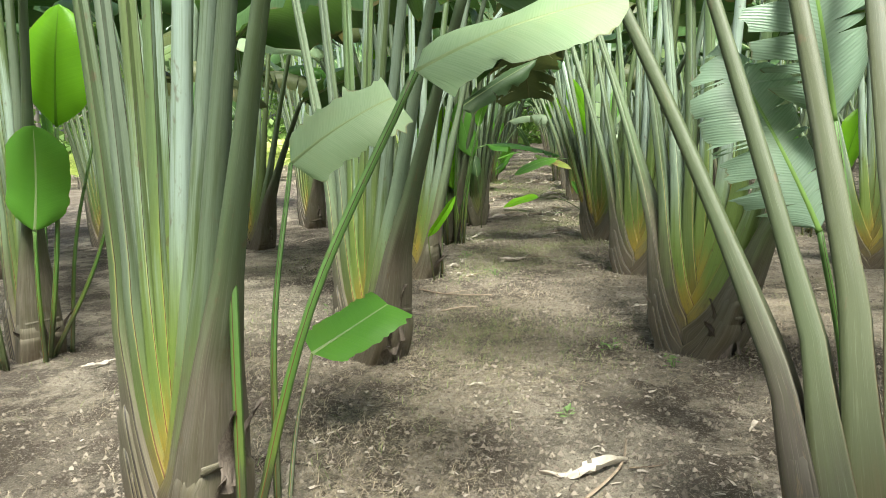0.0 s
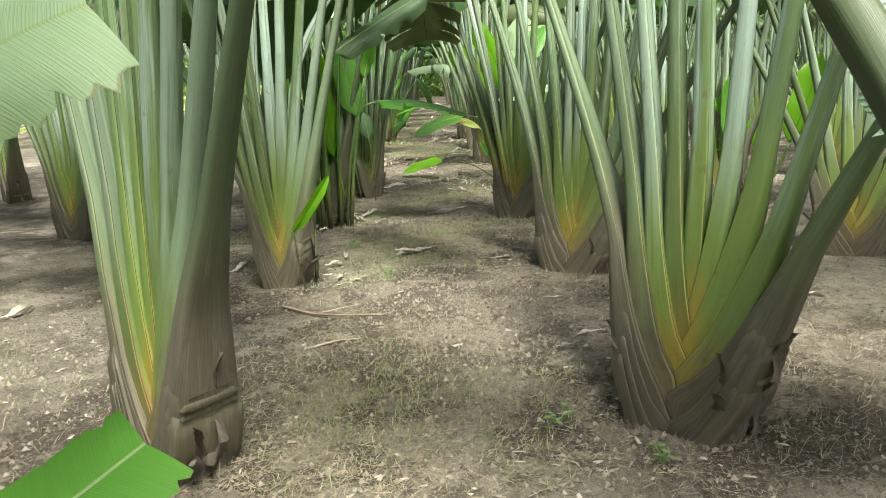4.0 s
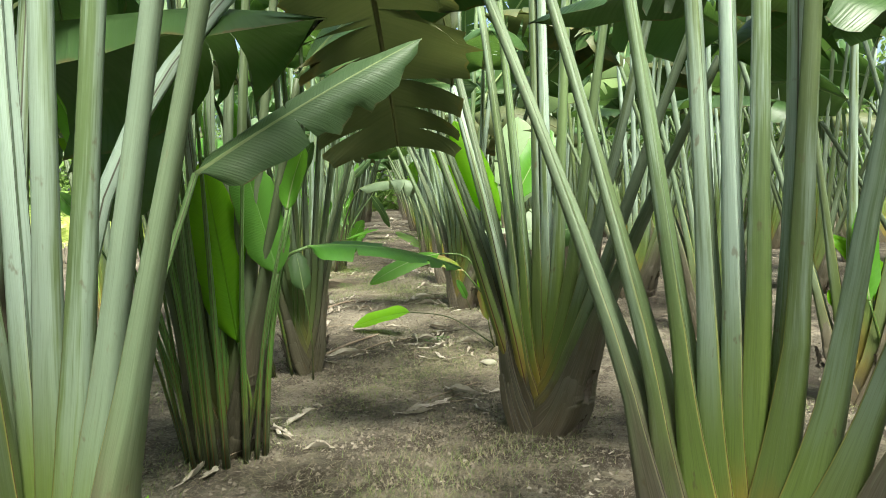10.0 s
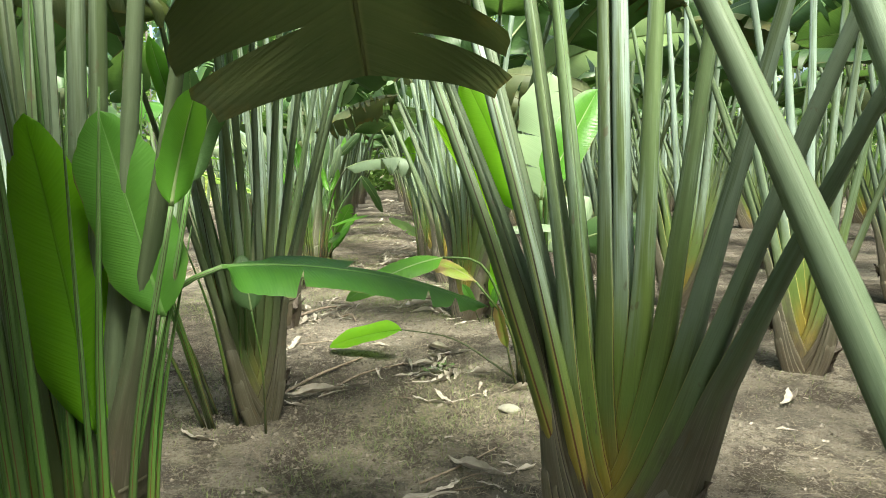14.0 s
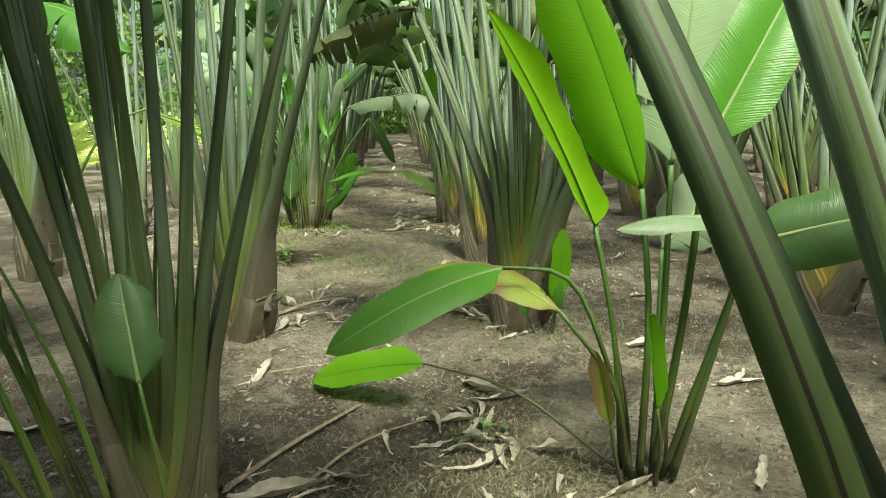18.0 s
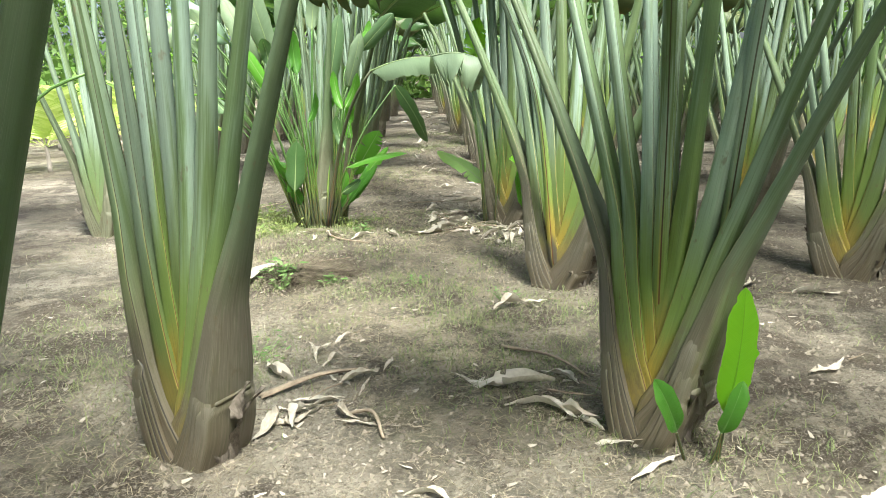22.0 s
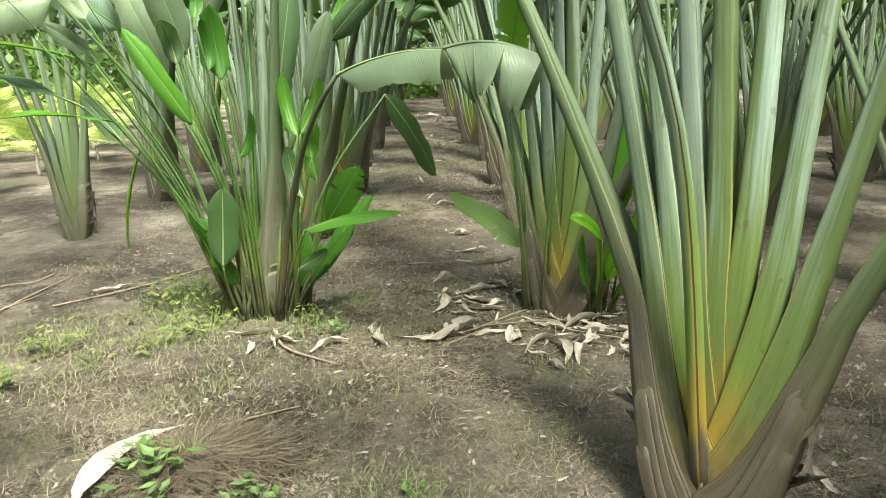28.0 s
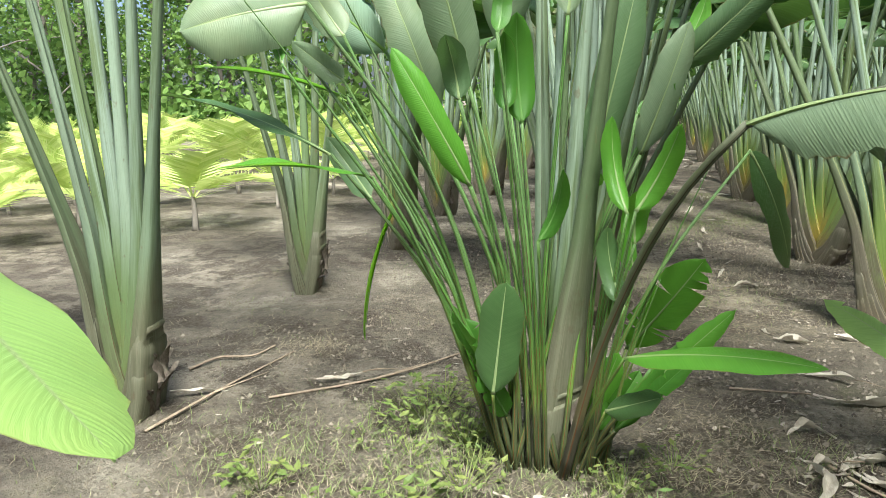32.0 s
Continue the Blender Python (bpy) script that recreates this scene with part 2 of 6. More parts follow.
STALK = stalk_material("palm_stalk", (0.33, 0.25, 0.04), (0.175, 0.255, 0.05), (0.125, 0.20, 0.08), (0.33, 0.425, 0.355), (0.112, 0.095, 0.080))
STALK_GREEN = stalk_material("sucker_stalk", (0.10, 0.16, 0.025), (0.075, 0.18, 0.025), (0.07, 0.17, 0.03), (0.12, 0.23, 0.07), (0.06, 0.075, 0.03))
STALK_OLD = stalk_material("weathered_stalk", (0.11, 0.09, 0.04), (0.085, 0.095, 0.045), (0.072, 0.082, 0.044), (0.10, 0.11, 0.078), (0.055, 0.046, 0.038))
# less bloom, and darkened to carry the canopy's shade on palm_f and palm_g
STALK_SHADED = stalk_material("shaded_stalk", (0.15, 0.15, 0.035), (0.105, 0.15, 0.04), (0.10, 0.15, 0.06), (0.21, 0.27, 0.18), (0.085, 0.075, 0.055))
STALK_PLAIN = stalk_material("plain_stalk", (0.13, 0.17, 0.06), (0.13, 0.19, 0.075), (0.14, 0.21, 0.10), (0.32, 0.41, 0.33), (0.115, 0.115, 0.08))
BLADE = blade_material("palm_blade", (0.026, 0.065, 0.015), (0.075, 0.145, 0.05), (0.15, 0.30, 0.03), 0.26)
BLADE_PALE = blade_material("pale_blade", (0.20, 0.32, 0.16), (0.31, 0.43, 0.24), (0.38, 0.56, 0.16), 0.38, 0.45)
BLADE_GREY = blade_material("grey_blade", (0.11, 0.17, 0.09), (0.20, 0.27, 0.16), (0.25, 0.36, 0.12), 0.28, 0.4)
BLADE_LIGHT = blade_material("light_blade", (0.18, 0.33, 0.08), (0.28, 0.44, 0.13), (0.40, 0.62, 0.08), 0.42, 0.4)
BLADE_FRESH = blade_material("fresh_blade", (0.09, 0.27, 0.008), (0.16, 0.39, 0.016), (0.36, 0.74, 0.012), 0.52, 0.32, (0.10, 0.24, 0.015))
BLADE_MID = blade_material("sucker_blade", (0.055, 0.185, 0.016), (0.10, 0.27, 0.03), (0.25, 0.55, 0.03), 0.38, 0.34)
BLADE_BROWN = blade_material("ageing_blade", (0.05, 0.075, 0.025), (0.09, 0.11, 0.04), (0.16, 0.20, 0.05), 0.25, 0.5, (0.12, 0.13, 0.05), 0.12, (0.15, 0.12, 0.03))
BLADE_DULL = blade_material("dull_blade", (0.06, 0.12, 0.045), (0.11, 0.18, 0.085), (0.16, 0.32, 0.05), 0.26, 0.42)
BLADE_SILVER = blade_material("silver_blade", (0.13, 0.22, 0.135), (0.24, 0.34, 0.24), (0.25, 0.42, 0.14), 0.28, 0.34, (0.2, 0.34, 0.08), pleat=1.0)
BLADE_DEEP = blade_material("deep_green_blade", (0.028, 0.105, 0.012), (0.065, 0.18, 0.022), (0.18, 0.45, 0.02), 0.32, 0.4, (0.12, 0.24, 0.06))
BLADE_SPENT = blade_material("spent_blade", (0.13, 0.19, 0.11), (0.21, 0.28, 0.17), (0.25, 0.36, 0.12), 0.28, 0.4, (0.2, 0.25, 0.14), 0.12, (0.13, 0.055, 0.04))
BLADE_YELLOW = blade_material("yellowing_blade", (0.13, 0.25, 0.035), (0.26, 0.34, 0.05), (0.36, 0.48, 0.04), 0.4, 0.45, (0.3, 0.33, 0.12), 0.36, (0.28, 0.17, 0.08))


def simple_material(name, a, b2, scale, rough, translucent=0.0, stretch=(1, 1, 1), bump=0.4):
    b = Mat(name)
    n = b.noise(b.coords(scale=stretch), scale, 5.0, 0.65)
    n2 = b.noise(b.coords(), scale * 0.18, 3.0)
    c = b.mix(b.maths('ADD', b.maths('MULTIPLY', b.ramp(n, 0.3, 0.7), 0.65), b.maths('MULTIPLY', b.random(), 0.35)), a, b2)
    c = b.mix(b.maths('MULTIPLY', b.ramp(n2, 0.4, 0.7), 0.4), c, (a[0] * 0.7, a[1] * 0.68, a[2] * 0.65))
    return b.finish(c, rough, b.bump(n, bump, 0.008), translucent, 0.3)


def island_material(name, a, b2, rough, translucent=0.0):
    b = Mat(name)
    r = b.t.nodes.new("ShaderNodeNewGeometry").outputs["Random Per Island"]
    n = b.noise(b.coords(), 30.0, 3.0)
    c = b.mix(b.maths('ADD', b.maths('MULTIPLY', r, 0.8), b.maths('MULTIPLY', n, 0.2)), a, b2)
    return b.finish(c, rough, None, translucent, 0.25)


DRY = simple_material("dry_leaf", (0.27, 0.23, 0.175), (0.62, 0.57, 0.48), 11.0, 0.8, 0.15, (1, 5, 1))
SHEATH = simple_material("dry_sheath", (0.07, 0.055, 0.042), (0.19, 0.16, 0.13), 14.0, 0.8, 0.0, (8, 8, 1))
TRUNK = simple_material("stem_base", (0.12, 0.10, 0.085), (0.25, 0.22, 0.19), 12.0, 0.8, 0.0, (6, 6, 0.8))
TWIG = simple_material("twig", (0.16, 0.12, 0.085), (0.36, 0.29, 0.21), 30.0, 0.8)
STONE = simple_material("stone", (0.22, 0.21, 0.16), (0.36, 0.35, 0.28), 18.0, 0.85)
STRAW = island_material("straw", (0.10, 0.08, 0.052), (0.40, 0.345, 0.245), 0.8)
HEAP = island_material("dead_grass", (0.055, 0.042, 0.028), (0.24, 0.20, 0.14), 0.85)
CHIPS = island_material("leaf_chips", (0.10, 0.08, 0.06), (0.46, 0.41, 0.335), 0.8)
GRASS = island_material("grass", (0.11, 0.16, 0.055), (0.29, 0.32, 0.14), 0.6, 0.3)
WEED = island_material("weed_leaf", (0.08, 0.16, 0.04), (0.23, 0.34, 0.12), 0.5, 0.35)
PEBBLE = island_material("soil_crumbs", (0.065, 0.052, 0.04), (0.30, 0.26, 0.205), 0.9)
FAR_LEAF = island_material("tree_leaf", (0.07, 0.15, 0.03), (0.24, 0.36, 0.09), 0.5, 0.4)
# frond colour raised to a pale yellow-green that carries the clearing's strong sun
SUNLIT_LEAF = island_material("sunlit_palm_leaf", (0.34, 0.46, 0.08), (0.62, 0.68, 0.26), 0.45, 0.4)
BARK = simple_material("bark", (0.13, 0.11, 0.09), (0.30, 0.27, 0.23), 8.0, 0.85, 0.0, (3, 3, 0.6))


def ground_material():
    b = Mat("bare_soil")
    p = b.coords()
    big = b.noise(p, 0.55, 4.0, 0.55)
    mid = b.noise(p, 3.2, 6.0, 0.68)
    fine = b.noise(p, 38.0, 6.0, 0.75)
    grit = b.noise(p, 160.0, 3.0, 0.6)
    c = b.mix(b.ramp(mid, 0.45, 0.57), (0.080, 0.066, 0.050), (0.300, 0.263, 0.204))
    c = b.mix(b.maths('MULTIPLY', b.ramp(big, 0.48, 0.64), 0.55), c, (0.39, 0.355, 0.28))
    c = b.mix(b.maths('SUBTRACT', 0.6, b.maths('MULTIPLY', b.ramp(big, 0.36, 0.5), 0.6)), c, (0.105, 0.087, 0.065))
    c = b.mix(b.maths('MULTIPLY', b.ramp(fine, 0.50, 0.64), 0.75), c, (0.075, 0.060, 0.045))
    c = b.mix(b.maths('MULTIPLY', b.ramp(b.noise(p, 9.0, 6.0, 0.75), 0.50, 0.62), 0.5), c, (0.12, 0.10, 0.078))
    c = b.mix(b.maths('MULTIPLY', b.ramp(b.noise(p, 55.0, 5.0, 0.7), 0.54, 0.66), 0.6), c, (0.42, 0.375, 0.30))
    c = b.mix(b.maths('MULTIPLY', b.ramp(grit, 0.54, 0.68), 0.5), c, (0.46, 0.41, 0.34))
    # darker soil in patches, more of it further along the row
    along = b.node("ShaderNodeSeparateXYZ", Vector=p).outputs[1]
    dark_soil = b.ramp(b.maths('ADD', b.noise(p, 0.9, 5.0, 0.65), b.maths('MULTIPLY', b.ramp(along, 8.0, 16.0), 0.12)), 0.50, 0.66)
    c = b.mix(b.maths('MULTIPLY', dark_soil, 0.6), c, b.mix(b.ramp(fine, 0.40, 0.60), (0.060, 0.048, 0.036), (0.150, 0.128, 0.098)))
    moss = b.noise(p, 1.3, 5.0, 0.7)
    c = b.mix(b.maths('MULTIPLY', b.ramp(moss, 0.56, 0.74), 0.35), c, (0.15, 0.155, 0.07))
    h = b.maths('ADD', b.maths('ADD', b.maths('MULTIPLY', mid, 1.4), b.maths('MULTIPLY', fine, 0.7)), b.maths('MULTIPLY', grit, 0.25))
    return b.finish(c, 0.95, b.bump(h, 1.0, 0.06), 0.0, 0.15)


SOIL = ground_material()


# ---- geometry helpers ----
rng = np.random.RandomState(7)
HEIGHT_Y = [-60, 2.0, 4.0, 6.0, 7.4, 8.5, 9.6, 10.6, 11.6, 12.4, 13.6, 15.5, 500]
HEIGHT_Z = [0.09, 0.10, 0.10, 0.07, 0.05, -0.02, -0.05, -0.02, 0.01, 0.03, 0.0, 0.0, 0.0]


def wobble(x, y):
    return (0.022 * np.sin(1.9 * x + 0.7 * np.sin(1.3 * y)) * np.sin(1.55 * y + 0.4) + 0.012 * np.sin(4.1 * x + 2.2 * y) + 0.010 * np.sin(6.3 * y - 3.7 * x + 1.0)
            + 0.005 * np.sin(13.1 * x + 3.0 * np.sin(5.1 * y)) * np.sin(11.7 * y))


LATTICE = np.random.RandomState(2).uniform(-0.5, 0.5, (2, 64, 64))


def lumps(x, y, size, k):
    """Smooth random lumps of the given size, -0.5 to 0.5."""
    a, b = x / size, y / size
    i, j = np.floor(a).astype(int), np.floor(b).astype(int)
    f, g = a - i, b - j
    f, g = f * f * (3 - 2 * f), g * g * (3 - 2 * g)
    n = LATTICE[k]
    return (n[i % 64, j % 64] * (1 - f) + n[(i + 1) % 64, j % 64] * f) * (1 - g) + (n[i % 64, (j + 1) % 64] * (1 - f) + n[(i + 1) % 64, (j + 1) % 64] * f) * g


def land(x, y):
    """Height of the ground."""
    x, y = np.asarray(x, float), np.asarray(y, float)
    return np.interp(y, HEIGHT_Y, HEIGHT_Z) + 0.055 * np.exp(-((x + 0.95) / 0.24)**2 - ((y - 14.12) / 0.17)**2) + 0.7 * wobble(x, y) + 0.020 * lumps(x, y, 0.31, 0) + 0.013 * lumps(x + 0.4 * y, y - 0.4 * x, 0.13, 1)


def mesh(name, verts, faces, mats, uv=None, age=None, slots=None, smooth=True):
    me = bpy.data.meshes.new(name)
    me.from_pydata([tuple(v) for v in verts], [], [tuple(f) for f in faces])
    for m in mats:
        me.materials.append(m)
    if uv is not None:
        layer = me.uv_layers.new(name="uv")
        idx = np.zeros(len(me.loops), np.int32)
        me.loops.foreach_get("vertex_index", idx)
        layer.data.foreach_set("uv", np.asarray(uv, np.float32)[idx].ravel())
    if age is not None:
        at = me.attributes.new("age", 'FLOAT', 'POINT')
        at.data.foreach_set("value", np.asarray(age, np.float32))
    if slots is not None:
        me.polygons.foreach_set("material_index", np.asarray(slots, np.int32))
    if smooth:
        me.polygons.foreach_set("use_smooth", np.ones(len(me.polygons), bool))
    me.update()
    return me


def part(name, me, parent, label="", kind=""):
    ob = new(name, me)
    ob.parent = parent
    return tagged(ob, label, kind=kind)


def empty(name, m, label, category, group="", kind=""):
    ob = new(name)
    ob.empty_display_size = 0.2
    ob.matrix_world = m
    return tagged(ob, label, category, group, kind)


def unit(v):
    return v / max(np.linalg.norm(v), 1e-9)


def smooth_path(points, n):
    """A smooth curve of n points through the given points."""
    p = np.asarray(points, float)
    k = len(p)
    d = np.r_[0, np.cumsum(np.linalg.norm(np.diff(p, axis=0), axis=1))]
    d /= d[-1]
    m = np.gradient(p, d, axis=0) if k > 2 else np.repeat((p[1] - p[0])[None], k, 0)
    out = []
    for s in np.linspace(0, 1, n):
        i = min(np.searchsorted(d, s, side='right') - 1, k - 2)
        h = d[i + 1] - d[i]
        t = (s - d[i]) / h
        out.append((2 * t**3 - 3 * t**2 + 1) * p[i] + (t**3 - 2 * t**2 + t) * h * m[i] + (-2 * t**3 + 3 * t**2) * p[i + 1] + (t**3 - t**2) * h * m[i + 1])
    return np.array(out)


def tube(path, w, th, side, seg=10, flat=0.8, section=None, foot=None, blend=None):
    """Verts, faces and uv of a closed tapering tube; side: the way in which w is measured. section: pairs round the outline in place of an ellipse;
    foot, blend: an outline that takes its place by the share given for each point of the path."""
    n = len(path)
    tan = np.gradient(path, axis=0)
    V, UV = [], []
    if section is None:
        section = []
        for a in np.linspace(0, 2 * np.pi, seg + 1)[:-1]:
            ca, sa = math.cos(a), math.sin(a)
            section.append((math.copysign(abs(ca) ** flat, ca), math.copysign(abs(sa) ** flat, sa)))
    seg = len(section)
    ring = list(section) + [section[0]]
    for i in range(n):
        t = unit(tan[i])
        s = unit(side - t * np.dot(side, t))
        f = np.cross(t, s)
        for q, (ca, sa) in enumerate(ring):
            if foot is not None:
                fa, fb = foot[q % seg]
                ca, sa = ca + (fa - ca) * blend[i], sa + (fb - sa) * blend[i]
            V.append(path[i] + s * ca * w[i] / 2 + f * sa * th[i] / 2)
            UV.append((q / seg, path[i][2]))
    F = []
    for i in range(n - 1):
        for j in range(seg):
            a0 = i * (seg + 1) + j
            F.append((a0, a0 + 1, a0 + seg + 2, a0 + seg + 1))
    F.append(tuple((n - 1) * (seg + 1) + j for j in range(seg)))
    F.append(tuple(seg - 1 - j for j in range(seg)))
    return V, F, UV


# the outline of a leaf stalk: a channel with sharp lips towards the heart of the fan, round outside
CHANNEL = [(0.62, 0.0), (0.80, 0.30), (1.0, 0.56), (1.0, 0.70), (0.70, 0.90), (0.2, 1.0), (-0.35, 0.94), (-0.78, 0.68), (-1.0, 0.0),
           (-0.78, -0.68), (-0.35, -0.94), (0.2, -1.0), (0.70, -0.90), (1.0, -0.70), (1.0, -0.56), (0.80, -0.30)]
# low down the sheath is a flat-faced shell with square lips
SHELL = [(0.80, 0.0), (0.90, 0.45), (0.985, 0.84), (1.0, 0.97), (0.86, 0.985), (0.3, 0.93), (-0.40, 0.97), (-0.90, 0.86), (-1.0, 0.0),
         (-0.90, -0.86), (-0.40, -0.97), (0.3, -0.93), (0.86, -0.985), (1.0, -0.97), (0.985, -0.84), (0.90, -0.45)]


def blade_mesh(base, tip, width, up=(0, 0, 1), arch=0.1, fold=0.25, curl=0.5, tears=0, seed=0, mat=None, rows=26, cols=5, rag=0.012, cut=0.0, ripple=0.06, tail=0.6, neck=0.24):
    """A paddle-shaped leaf blade from base to tip. arch: sag of the midrib along up; fold, curl: radians by which the halves lift and then hang; cut: share of the tip that is missing."""
    r = np.random.RandomState(seed)
    base, tip, up = np.asarray(base, float), np.asarray(tip, float), unit(np.asarray(up, float))
    L = np.linalg.norm(tip - base)
    ctrl = (base + tip) / 2 + up * arch * 2
    sv = np.linspace(0, 1, rows)
    M = np.array([(1 - s)**2 * base + 2 * s * (1 - s) * ctrl + s * s * tip for s in sv])
    T = np.array([unit(2 * (1 - s) * (ctrl - base) + 2 * s * (tip - ctrl)) for s in sv])
    S = np.array([unit(np.cross(t, up)) for t in T])
    N = np.cross(S, T)
    prof = np.sin(np.clip(sv / neck, 0, 1) * np.pi / 2)**0.75 * np.clip((1 - sv * (1 - cut)) / (0.42 * tail + 0.02), 0, 1)**0.6
    V, F, UV, SL = [], [], [], []
    for side in (-1, 1):
        cuts = sorted(set([0, rows - 1] + [int(c) for c in r.randint(3, rows - 3, tears)]))
        ph = r.uniform(0, 6.28, 3)
        for a, b in zip(cuts[:-1], cuts[1:]):
            if b - a < 1:
                continue
            dphi = r.normal(0, 0.16) if tears else 0.0
            shrink = r.uniform(0.88, 1.0) if tears else 1.0
            start = len(V)
            ii = range(a, b + 1)
            for i in ii:
                s = sv[i]
                for j in range(cols + 1):
                    q = j / cols
                    w = width / 2 * prof[i] * shrink
                    if j == cols:
                        w += r.normal(0, rag) * (0.3 + 1.2 * (r.rand() < 0.15))
                    phi = fold - curl * q + dphi * q + ripple * q * (math.sin(9 * s * L + ph[0]) + 0.6 * math.sin(21 * s * L + ph[1]))
                    # halves beside a tear draw back from it
                    gap = 0.0
                    if tears and q > 0.3:
                        k = (i - a) / max(1, b - a) - 0.5
                        gap = -k * 0.05 * (q - 0.3) * L * (0 < a or b < rows - 1)
                    p = M[i] + T[i] * (0.16 * w * q + gap) + S[i] * side * w * q * math.cos(phi) + N[i] * w * q * math.sin(phi)
                    V.append(p)
                    UV.append((0.5 + side * 0.5 * q, s))
            c = cols + 1
            for i in range(b - a):
                for j in range(cols):
                    q0 = start + i * c + j
                    F.append((q0, q0 + 1, q0 + c + 1, q0 + c) if side > 0 else (q0, q0 + c, q0 + c + 1, q0 + 1))
                    SL.append(0)
    # the raised midrib
    k0 = len(V)
    mw = np.linspace(0.034, 0.006, rows) * min(1.0, 0.35 + width)
    tv, tf, tu = tube(M - N * 0.003, mw, mw * 0.8, S[0], 6, 1.0)
    V += tv
    UV += [(0.5, 0.2)] * len(tu)
    F += [tuple(k0 + q for q in f) for f in tf]
    SL += [0] * len(tf)
    return mesh("blade", V, F, [mat or BLADE], UV, None, SL)


def stalk_mesh(points, w0, w1, age=0.3, mat=None, n=14, th=0.85, side=(1, 0, 0), seg=8, name="stalk"):
    path = smooth_path(points, n)
    w = np.linspace(w0, w1, n)
    V, F, UV = tube(path, w, w * th, np.asarray(side, float), seg, 0.9)
    return mesh(name, V, F, [mat or STALK_GREEN], UV, np.full(len(V), age))


def local(palm, p):
    return np.array(palm.matrix_world.inverted() @ Vector(p))


def sucker_leaf(palm, points, tip, width, up=(0, 0, 1), arch=0.05, w0=0.035, w1=0.018, mat=None, stalk=None, label="", **kw):
    """A leaf of its own on a slender stalk, in world places: the stalk's points, the last of which is the blade's base, and the blade's tip."""
    inv = palm.matrix_world.inverted()
    pts = [np.array(inv @ Vector(p)) for p in points]
    upv = np.array(inv.to_3x3() @ Vector(up))
    kw.setdefault('rag', min(0.012, 0.018 * width))
    st = part("stalk", stalk_mesh(pts, w0, w1, 0.1, stalk or STALK_GREEN), palm)
    part("blade", blade_mesh(pts[-1], np.array(inv @ Vector(tip)), width, upv, arch, mat=mat or BLADE_MID, seed=int(rng.randint(1e6)), **kw), st, label)
    return st


def base_ring(palm, r, wide=0.21, deep=0.15, heart=0.0, top=0.10):
    """The short stem wrapped in old sheaths, and dry flaps round its foot."""
    V, F, n, seg = [], [], 9, 22
    ph = r.uniform(0, 6.28)
    for i in range(n):
        t = i / (n - 1)
        for j in range(seg):
            a = 2 * math.pi * j / seg
            ridge = 1 + 0.07 * math.sin(7 * a + 5 * t + ph) + 0.05 * math.sin(13 * a - 7 * t)
            k = (1.06 - 0.18 * t + 0.12 * math.exp(-t * 9)) * ridge
            V.append((heart + wide * k * math.cos(a), deep * k * math.sin(a), -0.08 + (top + 0.08) * t))
    for i in range(n - 1):
        for j in range(seg):
            F.append((i * seg + j, i * seg + (j + 1) % seg, (i + 1) * seg + (j + 1) % seg, (i + 1) * seg + j))
    F.append(tuple((n - 1) * seg + j for j in range(seg)))
    part("stem", mesh("stem", V, F, [TRUNK]), palm, "grey-brown stem wrapped in old leaf sheaths")


def flap_mesh(r, h, w):
    """A dead sheath: a thin curved strip that hugs the stem, tapers to a frayed point and bends outward near it."""
    V, F, n, c = [], [], 10, 4
    lean, tw = r.uniform(0.1, 0.75), r.uniform(-0.5, 0.5)
    for i in range(n):
        t = i / (n - 1)
        ww = w * (1 - t)**0.6 * (1 + 0.15 * math.sin(9 * t + w * 50)) + 0.003
        for j in range(c + 1):
            q = j / c - 0.5
            fray = r.normal(0, 0.004) * (j in (0, c))
            V.append((ww * q + tw * h * t * t + fray, 0.012 - h * lean * max(0.0, t - 0.3)**1.5 + 1.6 * q * q * w * (1 - t) + 0.012 * math.sin(8 * t + 6 * q), -0.05 + (h + 0.05) * t - 0.12 * h * lean * t**3))
    for i in range(n - 1):
        for j in range(c):
            a = i * (c + 1) + j
            F.append((a, a + 1, a + c + 2, a + c + 1))
    return mesh("dry_sheath", V, F, [SHEATH])


R5 = np.random.RandomState(5)
FLAPS = [flap_mesh(R5, R5.uniform(0.12, 0.32), R5.uniform(0.05, 0.10)) for _ in range(7)]


